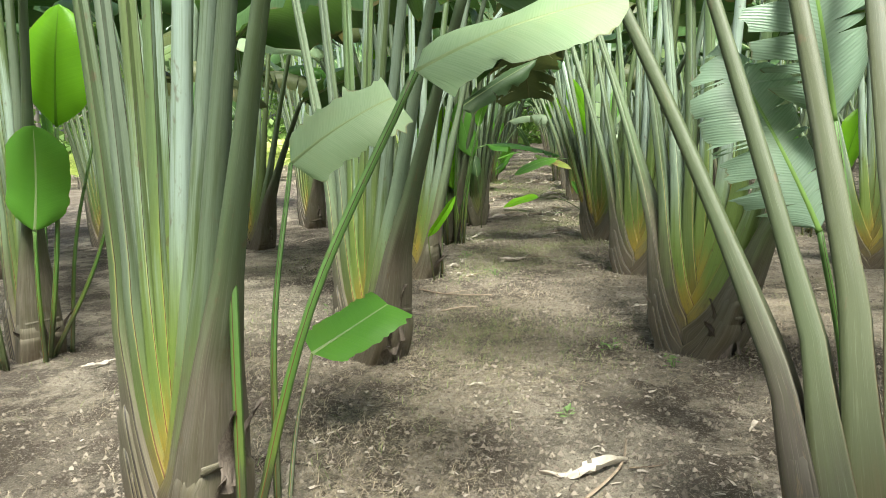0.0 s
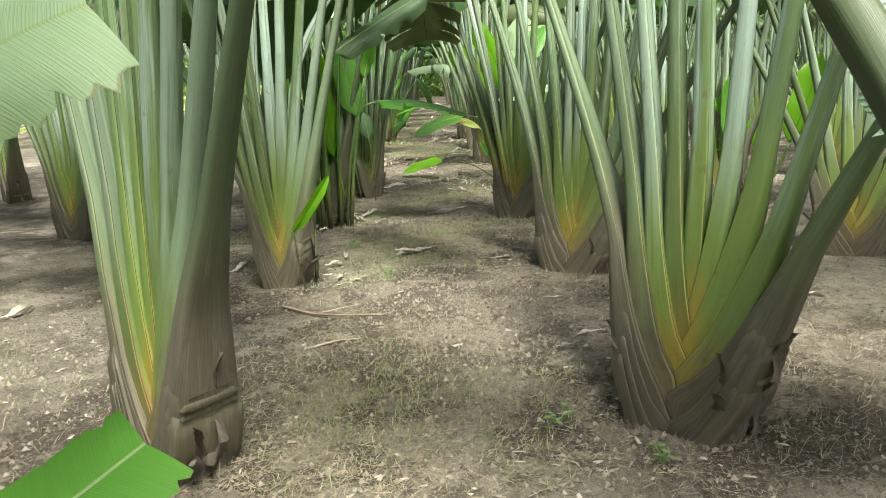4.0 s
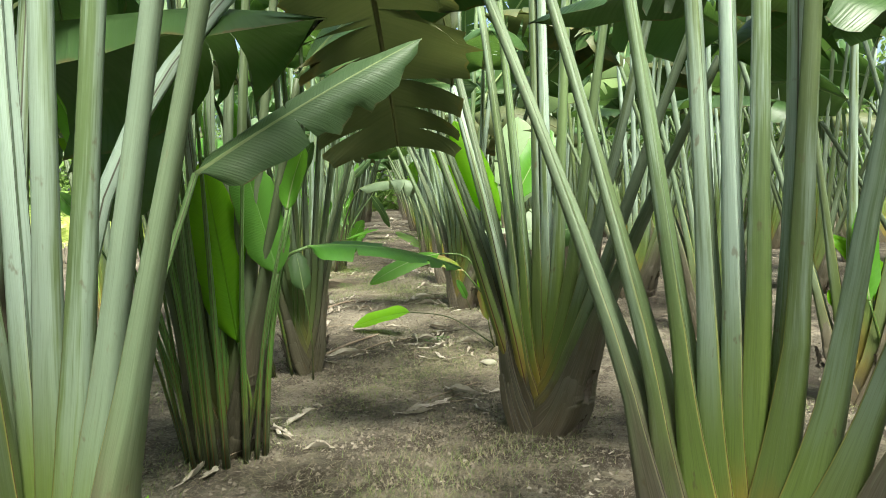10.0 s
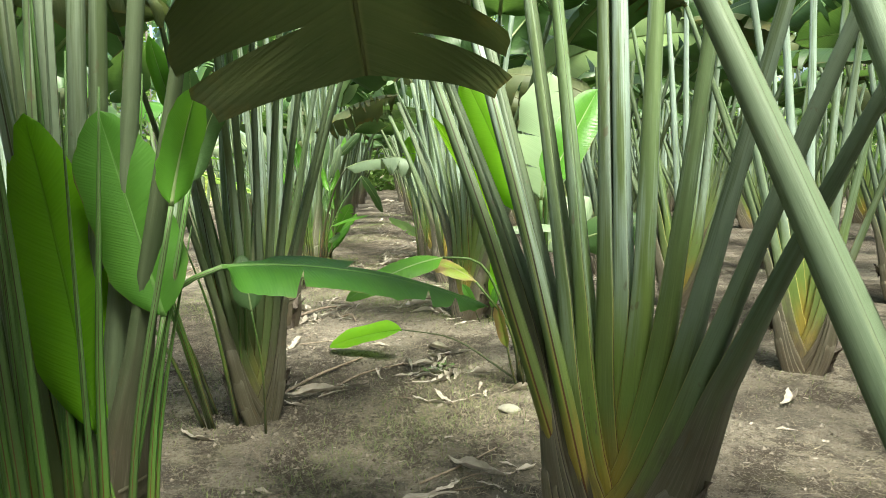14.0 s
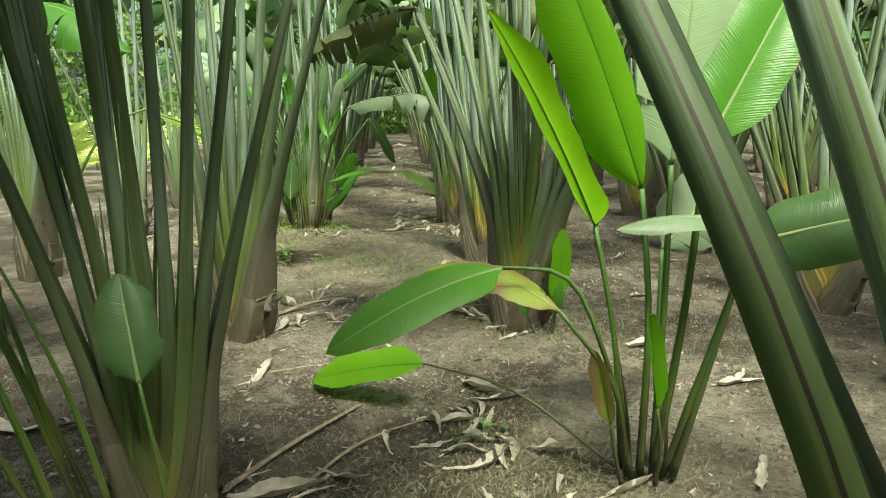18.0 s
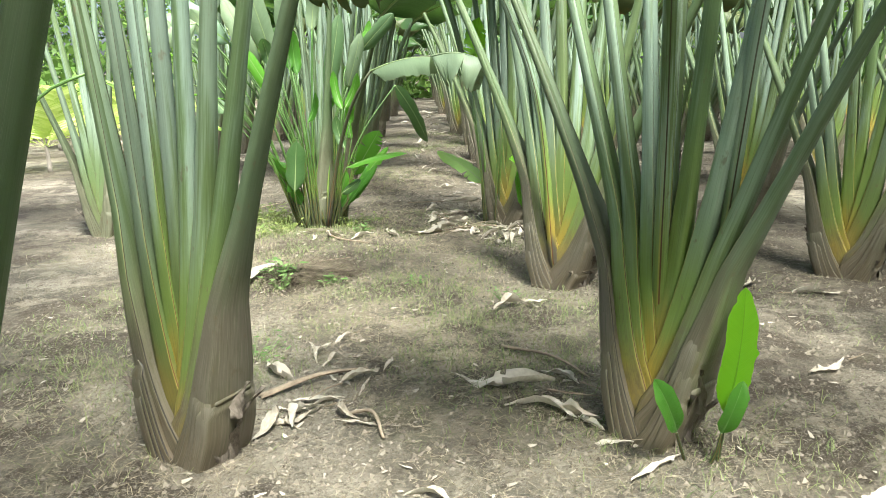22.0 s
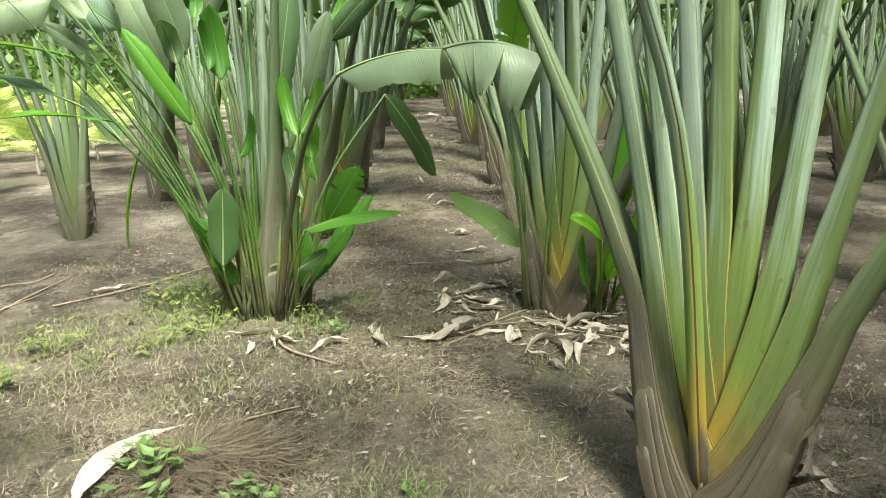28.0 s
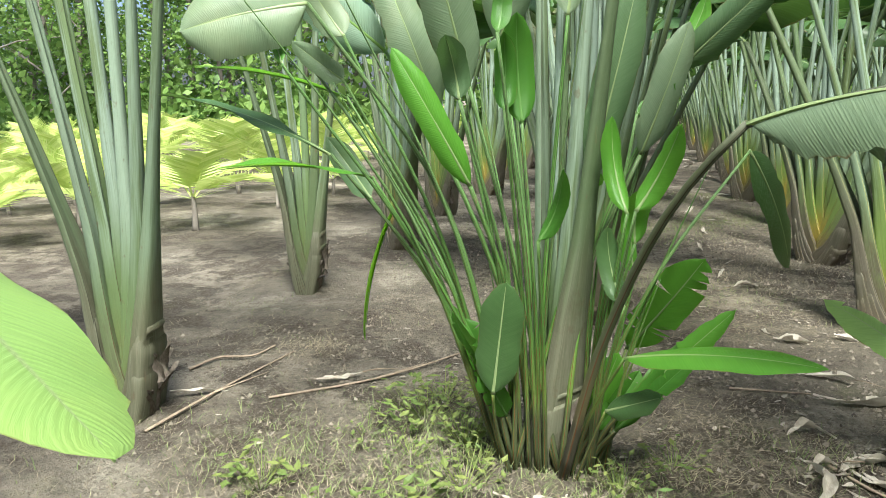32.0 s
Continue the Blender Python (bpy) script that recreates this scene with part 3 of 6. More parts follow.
def palm_stalk(palm, u05, lean, rank, length, r, width=0.08, blade=None, heart=0.0, foot=0.17, mat=None):
    """One leaf of the fan: sheath, stalk and, at its end, the blade. rank: 0 in the heart, 1 outermost.
    The lips of the sheath leave the middle of the stem at a height that grows towards the heart, so the lips nest as Vs.
    heart: offset of the middle of the stem; foot: half its width on the ground."""
    k = math.tan(radians(lean))
    side = 1 if u05 >= heart else -1
    slim = width * (1.12 - 0.36 * rank)
    zt = length * math.cos(radians(lean))
    far = r.uniform(-0.03, 0.03)
    z = np.r_[np.linspace(-0.1, 1.2, 18), np.linspace(1.35, 0.5 + zt, 7)]

    def middle(h):
        return u05 + k * (h - 0.5) + 0.035 * lean / 20 * np.clip((h - 0.8) / max(zt - 0.3, 0.3), 0, 2)**2

    def breadth(h):
        return np.interp(h, [0, 0.7, 1.1, 1.6, 3.4], [1.15 * slim, 1.05 * slim, 0.80 * slim, 0.69 * slim, 0.46 * slim])

    zm, zj = 0.015 + 0.40 * (1 - rank), 0.62 + 0.34 * (1 - rank)
    t = np.clip(z / zj, -0.1, 1)
    low = heart + side * foot * (0.2 + 0.8 * rank)
    out = np.where(z < zj, low + (middle(zj) + side * breadth(zj) / 2 - low) * t, middle(z) + side * breadth(z) / 2)
    g = np.clip((z - zm) / (zj - zm), 0, 1)
    low = heart - side * 0.025
    inn = np.where(z < zj, low + (middle(zj) - side * breadth(zj) / 2 - low) * g**0.66, middle(z) - side * breadth(z) / 2)
    out = out - side * 0.22 * abs(low - out[0]) * np.clip(1 - z / 0.16, 0, 1)**1.6
    path = np.stack([(out + inn) / 2, far * np.clip((z - 0.5) / zt, 0, 1), z], -1)
    w = np.abs(out - inn) * (1 + 0.035 * np.sin(7 * z + r.uniform(0, 6.28)) + 0.02 * np.sin(17 * z))
    th = np.interp(z, [0, 0.35, 0.9, 1.6, 3.4], [0.09 + 0.18 * rank, 0.075 + 0.155 * rank, 0.052 + 0.045 * rank, 0.052 - 0.004 * rank, 0.035])
    V, F, UV = tube(path, w, th, np.array((-side, 0, 0)), section=CHANNEL, foot=SHELL, blend=np.interp(z, [0.6, 1.5], [1.0, 0.1]))
    me = mesh("stalk", V, F, [mat or STALK], UV, np.full(len(V), rank))
    st = part("stalk", me, palm)
    if blade is None:
        return st
    d = unit(path[-1] - path[-2])
    L, W, out, drop, mat, tears = blade
    tip = path[-1] + d * L * 0.75 + np.array((side * out * L, r.uniform(-0.35, 0.35) * L, -drop * L))
    up = np.array((-side * 0.6 * abs(k) - side * 0.25, r.uniform(-0.9, 0.9), 0.75))
    part("blade", blade_mesh(path[-1], tip, W, up, 0.12 * L, r.uniform(0.1, 0.5), r.uniform(0.3, 1.1), tears, int(r.randint(1e6)), mat, rows=22, cols=4, tail=0.75, neck=0.14), st)
    return st


def stub(palm, side, u05, lean, top, heart, foot, thick, r, mat=None, drop=0.0):
    """What is left of an old leaf: a grey sheath round the foot of the stem that ends in a torn lip."""
    k = math.tan(radians(lean))
    z = np.r_[np.linspace(-0.08, top * 0.8, 9), np.linspace(top * 0.86, top, 5)]
    t = np.clip(z / 0.6, 0, 1.2)
    end = u05 + k * 0.1 + side * 0.028
    out = heart + side * foot + (end - heart - side * foot) * t - side * 0.22 * foot * np.clip(1 - z / 0.16, 0, 1)**1.6
    g = np.clip((z + 0.03 + drop) / 0.55, 0, 1)**0.6
    inn = heart - side * 0.02 + (end - side * 0.05 - heart) * g
    rag = np.clip((z - 0.8 * top) / (0.2 * top), 0, 1)
    lip = r.uniform(0.15, 0.7)
    inn = inn + (out - inn) * rag * lip + r.normal(0, 0.006, len(z)) * (rag > 0)
    out = out + (inn - out) * rag * (0.85 - lip) + side * 0.012 * rag**2 + r.normal(0, 0.006, len(z)) * (rag > 0)
    path = np.stack([(out + inn) / 2, np.zeros(len(z)), z], -1)
    th = np.interp(z, [0, 0.35, 0.9], [0.27, 0.23, 0.097]) * thick * (1 - 0.3 * rag)
    V, F, UV = tube(path, np.maximum(np.abs(out - inn), 0.012), th, np.array((-side, 0, 0)), section=SHELL)
    return part("old_sheath", mesh("old_sheath", V, F, [mat or STALK], UV, np.full(len(V), 1.0)), palm)


FAN = -35.0     # the way in which the fans of the plantation stand
PALM_LABEL = "travellers palm with grey-green leaf stalks spread in a flat fan"


def palm_at(x, y, turn=FAN, tilt=0.0, label=PALM_LABEL, group="plantation palms"):
    """tilt: degrees by which the whole fan leans away over its back."""
    return empty("travellers_palm", pose(x, y, float(land(x, y)), -tilt, 0, turn), label, "palm", group)


def random_blade(r, lean, low=False):
    mat = BLADE if r.rand() < 0.72 else (BLADE_BROWN if r.rand() < 0.5 else BLADE_PALE)
    a = abs(lean)
    return (r.uniform(1.3, 1.95), r.uniform(0.5, 0.7), 0.10 + 0.018 * a + r.uniform(-0.05, 0.2), 0.05 + 0.014 * a + r.uniform(-0.05, 0.25), mat, int(r.randint(2, 7)))


def grow(palm, stalks, seed, width=0.08, lengths=(1.6, 2.9), flaps=6, stem=0.21, no_blade=(), lush=1.0, mat=None):
    """The fan from pairs (offset at half a metre, lean in degrees), listed from one side to the other. lush: size of the blades."""
    r = np.random.RandomState(seed)
    us = [u for u, _ in stalks]
    heart = 0.5 * (min(us) + max(us)) * 0.5 + 0.5 * float(np.mean(us))
    half = max(0.07, 0.5 * (max(us) - min(us)))
    foot = 0.85 * half
    base_ring(palm, r, foot * 0.62, min(0.10, foot * 0.6), heart)
    n = len(stalks)
    order = sorted(range(n), key=lambda i: -abs(stalks[i][0] - heart) - 0.004 * abs(stalks[i][1]))
    ranks = {i: 1 - q / max(1, n - 1) for q, i in enumerate(order)}
    for i, (u, lean) in enumerate(stalks):
        rk = ranks[i]
        length = lengths[1] - (lengths[1] - lengths[0]) * rk + r.uniform(-0.15, 0.2)
        bl = random_blade(r, lean)
        bl = (bl[0] * lush, bl[1] * lush, *bl[2:])
        palm_stalk(palm, u, lean, rk, length, r, width * r.uniform(0.88, 1.1), None if i in no_blade else bl, heart, foot, mat)
    for q in range(flaps):
        a = r.uniform(-0.6, 0.6) + (math.pi if q % 2 else 0.0)
        f = part("dry_sheath", FLAPS[r.randint(len(FLAPS))], palm)
        f.matrix_local = pose(heart + foot * 1.06 * math.cos(a), 0.13 * math.sin(a), 0, 0, r.uniform(-18, 18), math.degrees(a) + 90 + r.uniform(-20, 20)) @ Matrix.Diagonal((1, 1, r.uniform(0.7, 1.2), 1))
    # the stubs of leaves cut long ago, outside the lowest sheaths
    for sd in (-1, 1):
        rim = max(us) if sd > 0 else min(us)
        lean = max(l for _, l in stalks) if sd > 0 else min(l for _, l in stalks)
        for q in range(3 if flaps > 3 else 1):
            stub(palm, sd, rim, lean * (0.9 + 0.05 * q), r.uniform(0.30, 0.55) - 0.10 * q, heart, foot * (0.99 + 0.012 * q), 1.02 + 0.02 * q, r, mat, 0.07 * q)
    # frayed remains of old sheaths up the two edges of the stem
    for q in range(4):
        sd = 1 if q % 2 else -1
        z0 = r.uniform(-0.02, 0.30)
        a = r.uniform(-0.35, 0.35) + (0.0 if sd > 0 else math.pi)
        f = part("dry_sheath", FLAPS[r.randint(len(FLAPS))], palm)
        f.matrix_local = pose(heart + sd * (foot + 0.005 + 0.33 * z0) * abs(math.cos(a))**0.3, 0.12 * math.sin(a), z0, -10, r.uniform(-14, 14), math.degrees(a) + 90) @ Matrix.Diagonal((0.85, 1.0, r.uniform(0.5, 1.0), 1))
    return palm


# ---- ground ----
def spread(lo, hi, step, far):
    inner = np.arange(lo, hi + 1e-6, step)
    out = np.array([0.3, 0.8, 1.8, 4, 9, 20, 45, 100, 220, far])
    return np.r_[lo - out[::-1], inner, hi + out]


def ground_sheet():
    gx, gy = spread(-4.5, 3.5, 0.04, 450.0), spread(-0.5, 22.0, 0.04, 450.0)
    X, Y = np.meshgrid(gx, gy)
    Z = land(X, Y)
    V = np.stack([X, Y, Z], -1).reshape(-1, 3)
    nx = len(gx)
    i = np.arange((len(gy) - 1) * (nx - 1))
    a = (i // (nx - 1)) * nx + i % (nx - 1)
    F = np.stack([a, a + 1, a + nx + 1, a + nx], -1)
    tagged(new("ground", mesh("ground", V, F, [SOIL])), "bare grey-brown soil with straw and leaf litter", "ground", kind="structure")


ground_sheet()


# ---- the palms along the path: (x, y), then offset and lean of each stalk ----
palm_a = grow(palm_at(-1.18, 2.07, -30), [(-0.20, -2), (-0.15, 1), (-0.08, 3), (-0.03, 8), (0.04, 11), (0.10, 14), (0.17, 15), (0.23, 18)], 11, 0.066)
palm_b = grow(palm_at(-0.89, 3.75, -42), [(-0.27, -11), (-0.21, -4), (-0.16, 2), (-0.10, 8), (-0.04, 12), (0.04, 14), (0.11, 20), (0.19, 25)], 12, 0.066, no_blade=(0, 2, 5))
palm_e = grow(palm_at(-0.97, 5.96, -15), [(-0.17, -25), (-0.16, -14), (-0.13, -7), (-0.09, -3), (-0.05, 2), (0.0, 5), (0.05, 9), (0.10, 13), (0.15, 15)], 13, 0.063, lush=1.3)
palm_f = grow(palm_at(-1.04, 8.02, -25), [(-0.16, -15), (-0.12, -7), (-0.07, 0), (-0.02, 4), (0.05, 6), (0.12, 7), (0.17, 10), (0.22, 14)], 14, 0.060, lush=1.3, mat=STALK_SHADED)
palm_g = grow(palm_at(-0.80, 9.86, 20), [(-0.15, -13), (-0.11, -8), (-0.07, -6), (-0.03, -2), (0.01, -1), (0.05, 2), (0.08, 6), (0.11, 10), (0.14, 16)], 15, 0.05, no_blade=(6, 7, 8), lush=1.2, mat=STALK_SHADED)
palm_h = grow(palm_at(-1.0, 11.9, -30), [(-0.18, -7), (-0.10, -2), (-0.04, 1), (0.03, 2), (0.08, 5), (0.12, 9), (0.16, 14), (0.20, 21)], 16, 0.058, no_blade=(0, 2, 5))
palm_i = grow(palm_at(-1.0, 15.76), [(-0.06, -2), (-0.02, 1), (0.03, 3), (0.07, 6)], 17, 0.056, (2.3, 3.3), 0, 0.10, mat=STALK_PLAIN)
palm_r0 = grow(palm_at(0.76, 1.51, -27, 23), [(-0.20, -26), (-0.12, -19), (-0.04, -13), (0.04, -8), (0.10, 0), (0.15, 7), (0.20, 15)], 21, 0.074, no_blade=(0,), mat=STALK_OLD)
palm_r1 = grow(palm_at(0.90, 3.88, -48, 8), [(-0.31, -26), (-0.25, -15), (-0.19, -11), (-0.13, -7), (-0.05, -5), (0.03, -1), (0.10, 4), (0.17, 11), (0.24, 22)], 22, 0.07, no_blade=(1, 4, 7))
palm_ra = grow(palm_at(0.90, 6.02, -48, 8), [(-0.31, -25), (-0.24, -20), (-0.17, -12), (-0.12, -6), (-0.06, -4), (0.0, -2), (0.09, 0), (0.16, 7), (0.22, 15), (0.27, 28)], 23, 0.07)
palm_rb = grow(palm_at(0.80, 7.92, -48, 8), [(-0.33, -28), (-0.30, -20), (-0.26, -13), (-0.21, -10), (-0.15, -5), (-0.09, -5), (-0.04, -1), (0.01, 5), (0.06, 12), (0.11, 18), (0.17, 22)], 24, 0.07, no_blade=(0, 1, 3, 6))
palm_rd = grow(palm_at(0.76, 11.85, -48, 5), [(-0.22, -28), (-0.17, -19), (-0.14, -13), (-0.11, -6), (-0.07, -2), (-0.02, 2), (0.04, 7), (0.08, 16), (0.12, 22)], 25, 0.062, no_blade=(0,))
palm_re = grow(palm_at(0.80, 13.70, -42, 6), [(-0.28, -28), (-0.25, -15), (-0.20, -12), (-0.15, -8), (-0.10, -5), (-0.04, -1), (0.03, 3), (0.09, 10), (0.15, 22)], 26, 0.084, no_blade=(0, 2))
palm_rf = grow(palm_at(0.64, 15.68), [(-0.16, -16), (-0.10, -8), (-0.04, -4), (0.02, -2), (0.08, -1), (0.14, 3), (0.19, 12), (0.23, 26)], 27, 0.077)
palm_l = grow(palm_at(-3.07, 3.86), [(-0.15, -12), (-0.08, -4), (-0.02, 1), (0.05, 5), (0.11, 9), (0.16, 15)], 28, 0.062)
palm_m = grow(palm_at(-3.1, 13.8), [(-0.15, -12), (-0.08, -5), (-0.02, 0), (0.05, 4), (0.11, 10), (0.16, 16)], 29, 0.066)
palm_n = grow(palm_at(2.66, 8.1), [(-0.15, -16), (-0.08, -7), (-0.02, 0), (0.05, 4), (0.11, 10), (0.16, 19)], 30, 0.066)

palm_p = grow(palm_at(-2.98, 15.76, 10), [(-0.10, -17), (-0.05, -9), (0.0, -5), (0.04, -1), (0.07, 1), (0.10, 4), (0.13, 7)], 18, 0.06, flaps=9, stem=0.17, mat=STALK_PLAIN)
palm_q = grow(palm_at(-3.12, 17.9, 10), [(-0.10, -14), (-0.05, -9), (0.0, -4), (0.04, 0), (0.08, 3), (0.12, 8)], 19, 0.062, flaps=9, stem=0.17, mat=STALK_PLAIN)

# ---- templates and the rest of the plantation ----
def template(seed, n, half, spread_deg, lengths, width=0.066, lush=1.0):
    r = np.random.RandomState(seed)
    st = []
    for i in range(n):
        f = i / (n - 1) * 2 - 1
        st.append((half * f + r.uniform(-0.015, 0.015), spread_deg * f * abs(f)**0.25 + r.uniform(-3, 3)))
    return grow(empty("travellers_palm", pose(0, 60, 0), PALM_LABEL, "palm", "plantation palms"), st, seed + 50, width, lengths, 5, lush=lush)


SPOTS = [(-3.15, 5.9), (-3.3, 8.0), (-3.25, 10.05), (-3.1, 11.9), (-2.95, 19.6), (-3.05, 21.5), (-2.9, 23.6)]
SPOTS += [(2.75, 2.0), (2.7, 4.1), (2.75, 6.1), (2.7, 10.03), (2.7, 11.9), (2.6, 13.75), (2.78, 15.6), (2.7, 17.6), (2.65, 19.6)]
SPOTS += [(-5.6, 8.6), (-5.3, 4.6), (-5.4, 6.5), (-5.4, 10.6), (-5.2, 12.6), (-7.4, 5.4), (-7.5, 7.6), (-7.4, 9.6)]
R9 = np.random.RandomState(9)
for row_x, y0, y1 in ((-0.95, 17.65, 38), (0.75, 17.7, 38), (2.7, 21.6, 36), (4.55, 1.8, 36), (6.4, 3.8, 32), (8.3, 5.7, 30), (-3.0, 25.6, 36), (-0.95, -2.2, 0), (2.7, -2.0, 0.5), (0.8, -2.1, -1), (-3.0, -2, 2.5)):
    y = y0
    while y < y1:
        SPOTS.append((row_x + R9.uniform(-0.1, 0.1), y + R9.uniform(-0.15, 0.15)))
        y += 1.95
TEMPLATES = [template(61, 10, 0.22, 24, (1.55, 2.9), lush=1.3), template(62, 9, 0.20, 19, (1.6, 3.0), lush=1.3), template(63, 11, 0.25, 27, (1.5, 2.8), 0.062, lush=1.3)]
TEMPLATES += [template(64, 9, 0.18, 18, (1.7, 3.0)), template(65, 10, 0.23, 22, (1.5, 2.9)), template(66, 9, 0.21, 20, (1.6, 2.9))]
used = set()
ROW = {}
for q, (x, y) in enumerate(SPOTS):
    tpl = TEMPLATES[R9.randint(3) + (0 if 4.5 < y < 10.5 and x < 0 else 3)]
    m = pose(x, y, float(land(x, y)) - 0.01, 0, 0, FAN + R9.uniform(-16, 16))
    if tpl.name in used:
        p = copy_thing(tpl, m)
        p.scale = (1, 1, R9.uniform(0.92, 1.08))
    else:
        tpl.matrix_world = m
        used.add(tpl.name)
        p = tpl
    ROW[(x, y)] = p


# ---- single leaves and suckers ----
def stems(palm, n, seed, centre, radius=0.16, height=(0.7, 1.5), lean=0.45, blades=0.5, mats=None, w=0.026, toward=(0, 0), size=(0.35, 0.65)):
    """A tuft of slender young stalks round a palm's foot, part of them with a narrow blade."""
    r = np.random.RandomState(seed)
    for _ in range(n):
        a = r.uniform(0, 2 * math.pi)
        x, y = centre[0] + radius * math.cos(a), centre[1] + radius * math.sin(a)
        h = r.uniform(*height)
        dx, dy = lean * h * (math.cos(a) * r.uniform(0.1, 1) + toward[0]), lean * h * (math.sin(a) * r.uniform(0.1, 1) + toward[1])
        z = float(land(x, y))
        pts = [(x, y, z - 0.02), (x + 0.35 * dx, y + 0.35 * dy, z + 0.5 * h), (x + dx, y + dy, z + h)]
        m = (mats or [BLADE_MID, BLADE_FRESH, BLADE])[r.randint(len(mats or [1, 2, 3]))]
        if r.rand() < blades:
            L = r.uniform(*size)
            tip = (x + dx * (1 + 0.6 * L / h) + r.uniform(-0.1, 0.1), y + dy * (1 + 0.6 * L / h) + r.uniform(-0.1, 0.1), z + h + L * r.uniform(0.3, 0.95))
            sucker_leaf(palm, pts, tip, r.uniform(0.18, 0.28) * L, (r.uniform(-0.6, 0.6), -1, r.uniform(0, 0.6)), -0.04, w, w * 0.5, m, rows=16, cols=3, fold=r.uniform(0.1, 0.6), curl=r.uniform(0.2, 0.8))
        else:
            inv = palm.matrix_world.inverted()
            part("stalk", stalk_mesh([np.array(inv @ Vector(p)) for p in pts], w, w * 0.12, 0.1), palm)


# suckers of the first palm
sucker_leaf(palm_a, [(-0.93, 1.98, 0.08), (-0.62, 1.92, 0.95), (-0.304, 1.92, 1.535)], (0.265, 2.05, 1.71), 0.32, (0, -0.5, 0.88), 0.03, 0.036, 0.024, BLADE_PALE, fold=0.05, curl=0.2, rag=0.02, neck=0.06, label="pale grey-green blade with a ragged edge")
sucker_leaf(palm_a, [(-0.92, 2.2, 0.08), (-0.95, 2.4, 0.7), (-0.924, 2.65, 1.267)], (-0.531, 2.75, 1.50), 0.27, (0.1, -0.8, 0.6), 0.03, 0.03, 0.018, BLADE_PALE, fold=0.1, curl=0.3, rag=0.02, cut=0.3, neck=0.08, label="pale blade with a torn tip")
sucker_leaf(palm_a, [(-0.88, 2.2, 0.08), (-0.90, 2.4, 0.30), (-0.898, 2.639, 0.505)], (-0.64, 2.93, 0.63), 0.28, (0.03, -0.41, 0.91), 0.0, 0.02, 0.012, BLADE_MID, fold=0.1, curl=0.15, cut=0.45, rag=0.014, neck=0.12, label="small blade with a torn end")
sucker_leaf(palm_a, [(-0.92, 1.90, 0.06), (-0.87, 1.90, 0.9), (-0.80, 1.95, 2.3)], (-0.55, 2.3, 2.95), 0.36, (0, -0.7, 0.7), 0.1, 0.036, 0.026, BLADE_FRESH)
# beside the nearest palm across the path
sucker_leaf(palm_r0, [(1.0, 2.36, 0.08), (1.0, 2.36, 0.5), (0.90, 2.35, 1.0)], (0.64, 2.6, 1.62), 0.40, (0.25, -1, 0.2), 0.03, 0.03, 0.02, BLADE_SILVER, fold=0.15, curl=0.5, tears=9, rag=0.016, rows=48, label="ribbed grey-green blade")
sucker_leaf(palm_r0, [(1.12, 2.3, 0.08), (1.06, 2.34, 0.6), (0.933, 2.366, 1.344)], (0.78, 2.45, 2.15), 0.44, (0.2, -1, 0.1), 0.03, 0.032, 0.022, BLADE_SILVER, fold=0.2, curl=0.5, tears=7, rows=40)
# the small palm on the next row
sucker_leaf(palm_l, [(-2.92, 3.75, 0.05), (-2.72, 3.7, 0.8), (-2.62, 3.7, 1.47)], (-2.52, 3.72, 2.12), 0.34, (0.2, -1, 0.1), 0.03, 0.04, 0.025, BLADE_FRESH)
sucker_leaf(palm_l, [(-2.90, 3.7, 0.05), (-2.82, 3.62, 0.5), (-2.77, 3.6, 0.9)], (-2.65, 3.55, 1.48), 0.34, (0.3, -1, 0.0), -0.03, 0.04, 0.025, BLADE_MID, fold=0.3)
sucker_leaf(palm_l, [(-2.95, 3.8, 0.05), (-2.55, 3.8, 0.7), (-2.38, 3.8, 1.1)], (-2.1, 3.8, 1.35), 0.26, (0.3, -0.7, 0.6), 0.05, 0.035, 0.02, BLADE_MID)
stems(palm_l, 7, 31, (-3.0, 3.75), 0.2, (0.8, 1.7), 0.3, 0.7, size=(0.5, 0.8), w=0.034)
# low dark blades of the next row, drooping towards the path
for q, (sx, sy) in enumerate([s for s in SPOTS if s[0] in (-3.15, -3.3, -3.25, -3.1) or s in ((2.75, 6.1), (2.7, 10.03), (2.7, 11.9), (2.6, 13.75))]):
    r8 = np.random.RandomState(300 + q)
    sd = 1 if sx < 0 else -1
    for w in range(2):
        bx, by, bz = sx + sd * r8.uniform(0.15, 0.4), sy + r8.uniform(-0.3, 0.3), r8.uniform(1.7, 2.2)
        sucker_leaf(ROW[(sx, sy)], [(sx + sd * 0.1, sy, 0.05), (sx + sd * 0.12, sy, 1.0), (bx, by, bz)], (bx + sd * r8.uniform(0.5, 0.9), by + r8.uniform(-0.5, 0.5), bz - r8.uniform(0.0, 0.5)), r8.uniform(0.3, 0.5), (0, -0.3, 1), 0.1, 0.04, 0.026,
                    (BLADE, BLADE_BROWN, BLADE_DEEP)[(q + w) % 3], fold=0.2, curl=0.9, tears=5, rag=0.015)
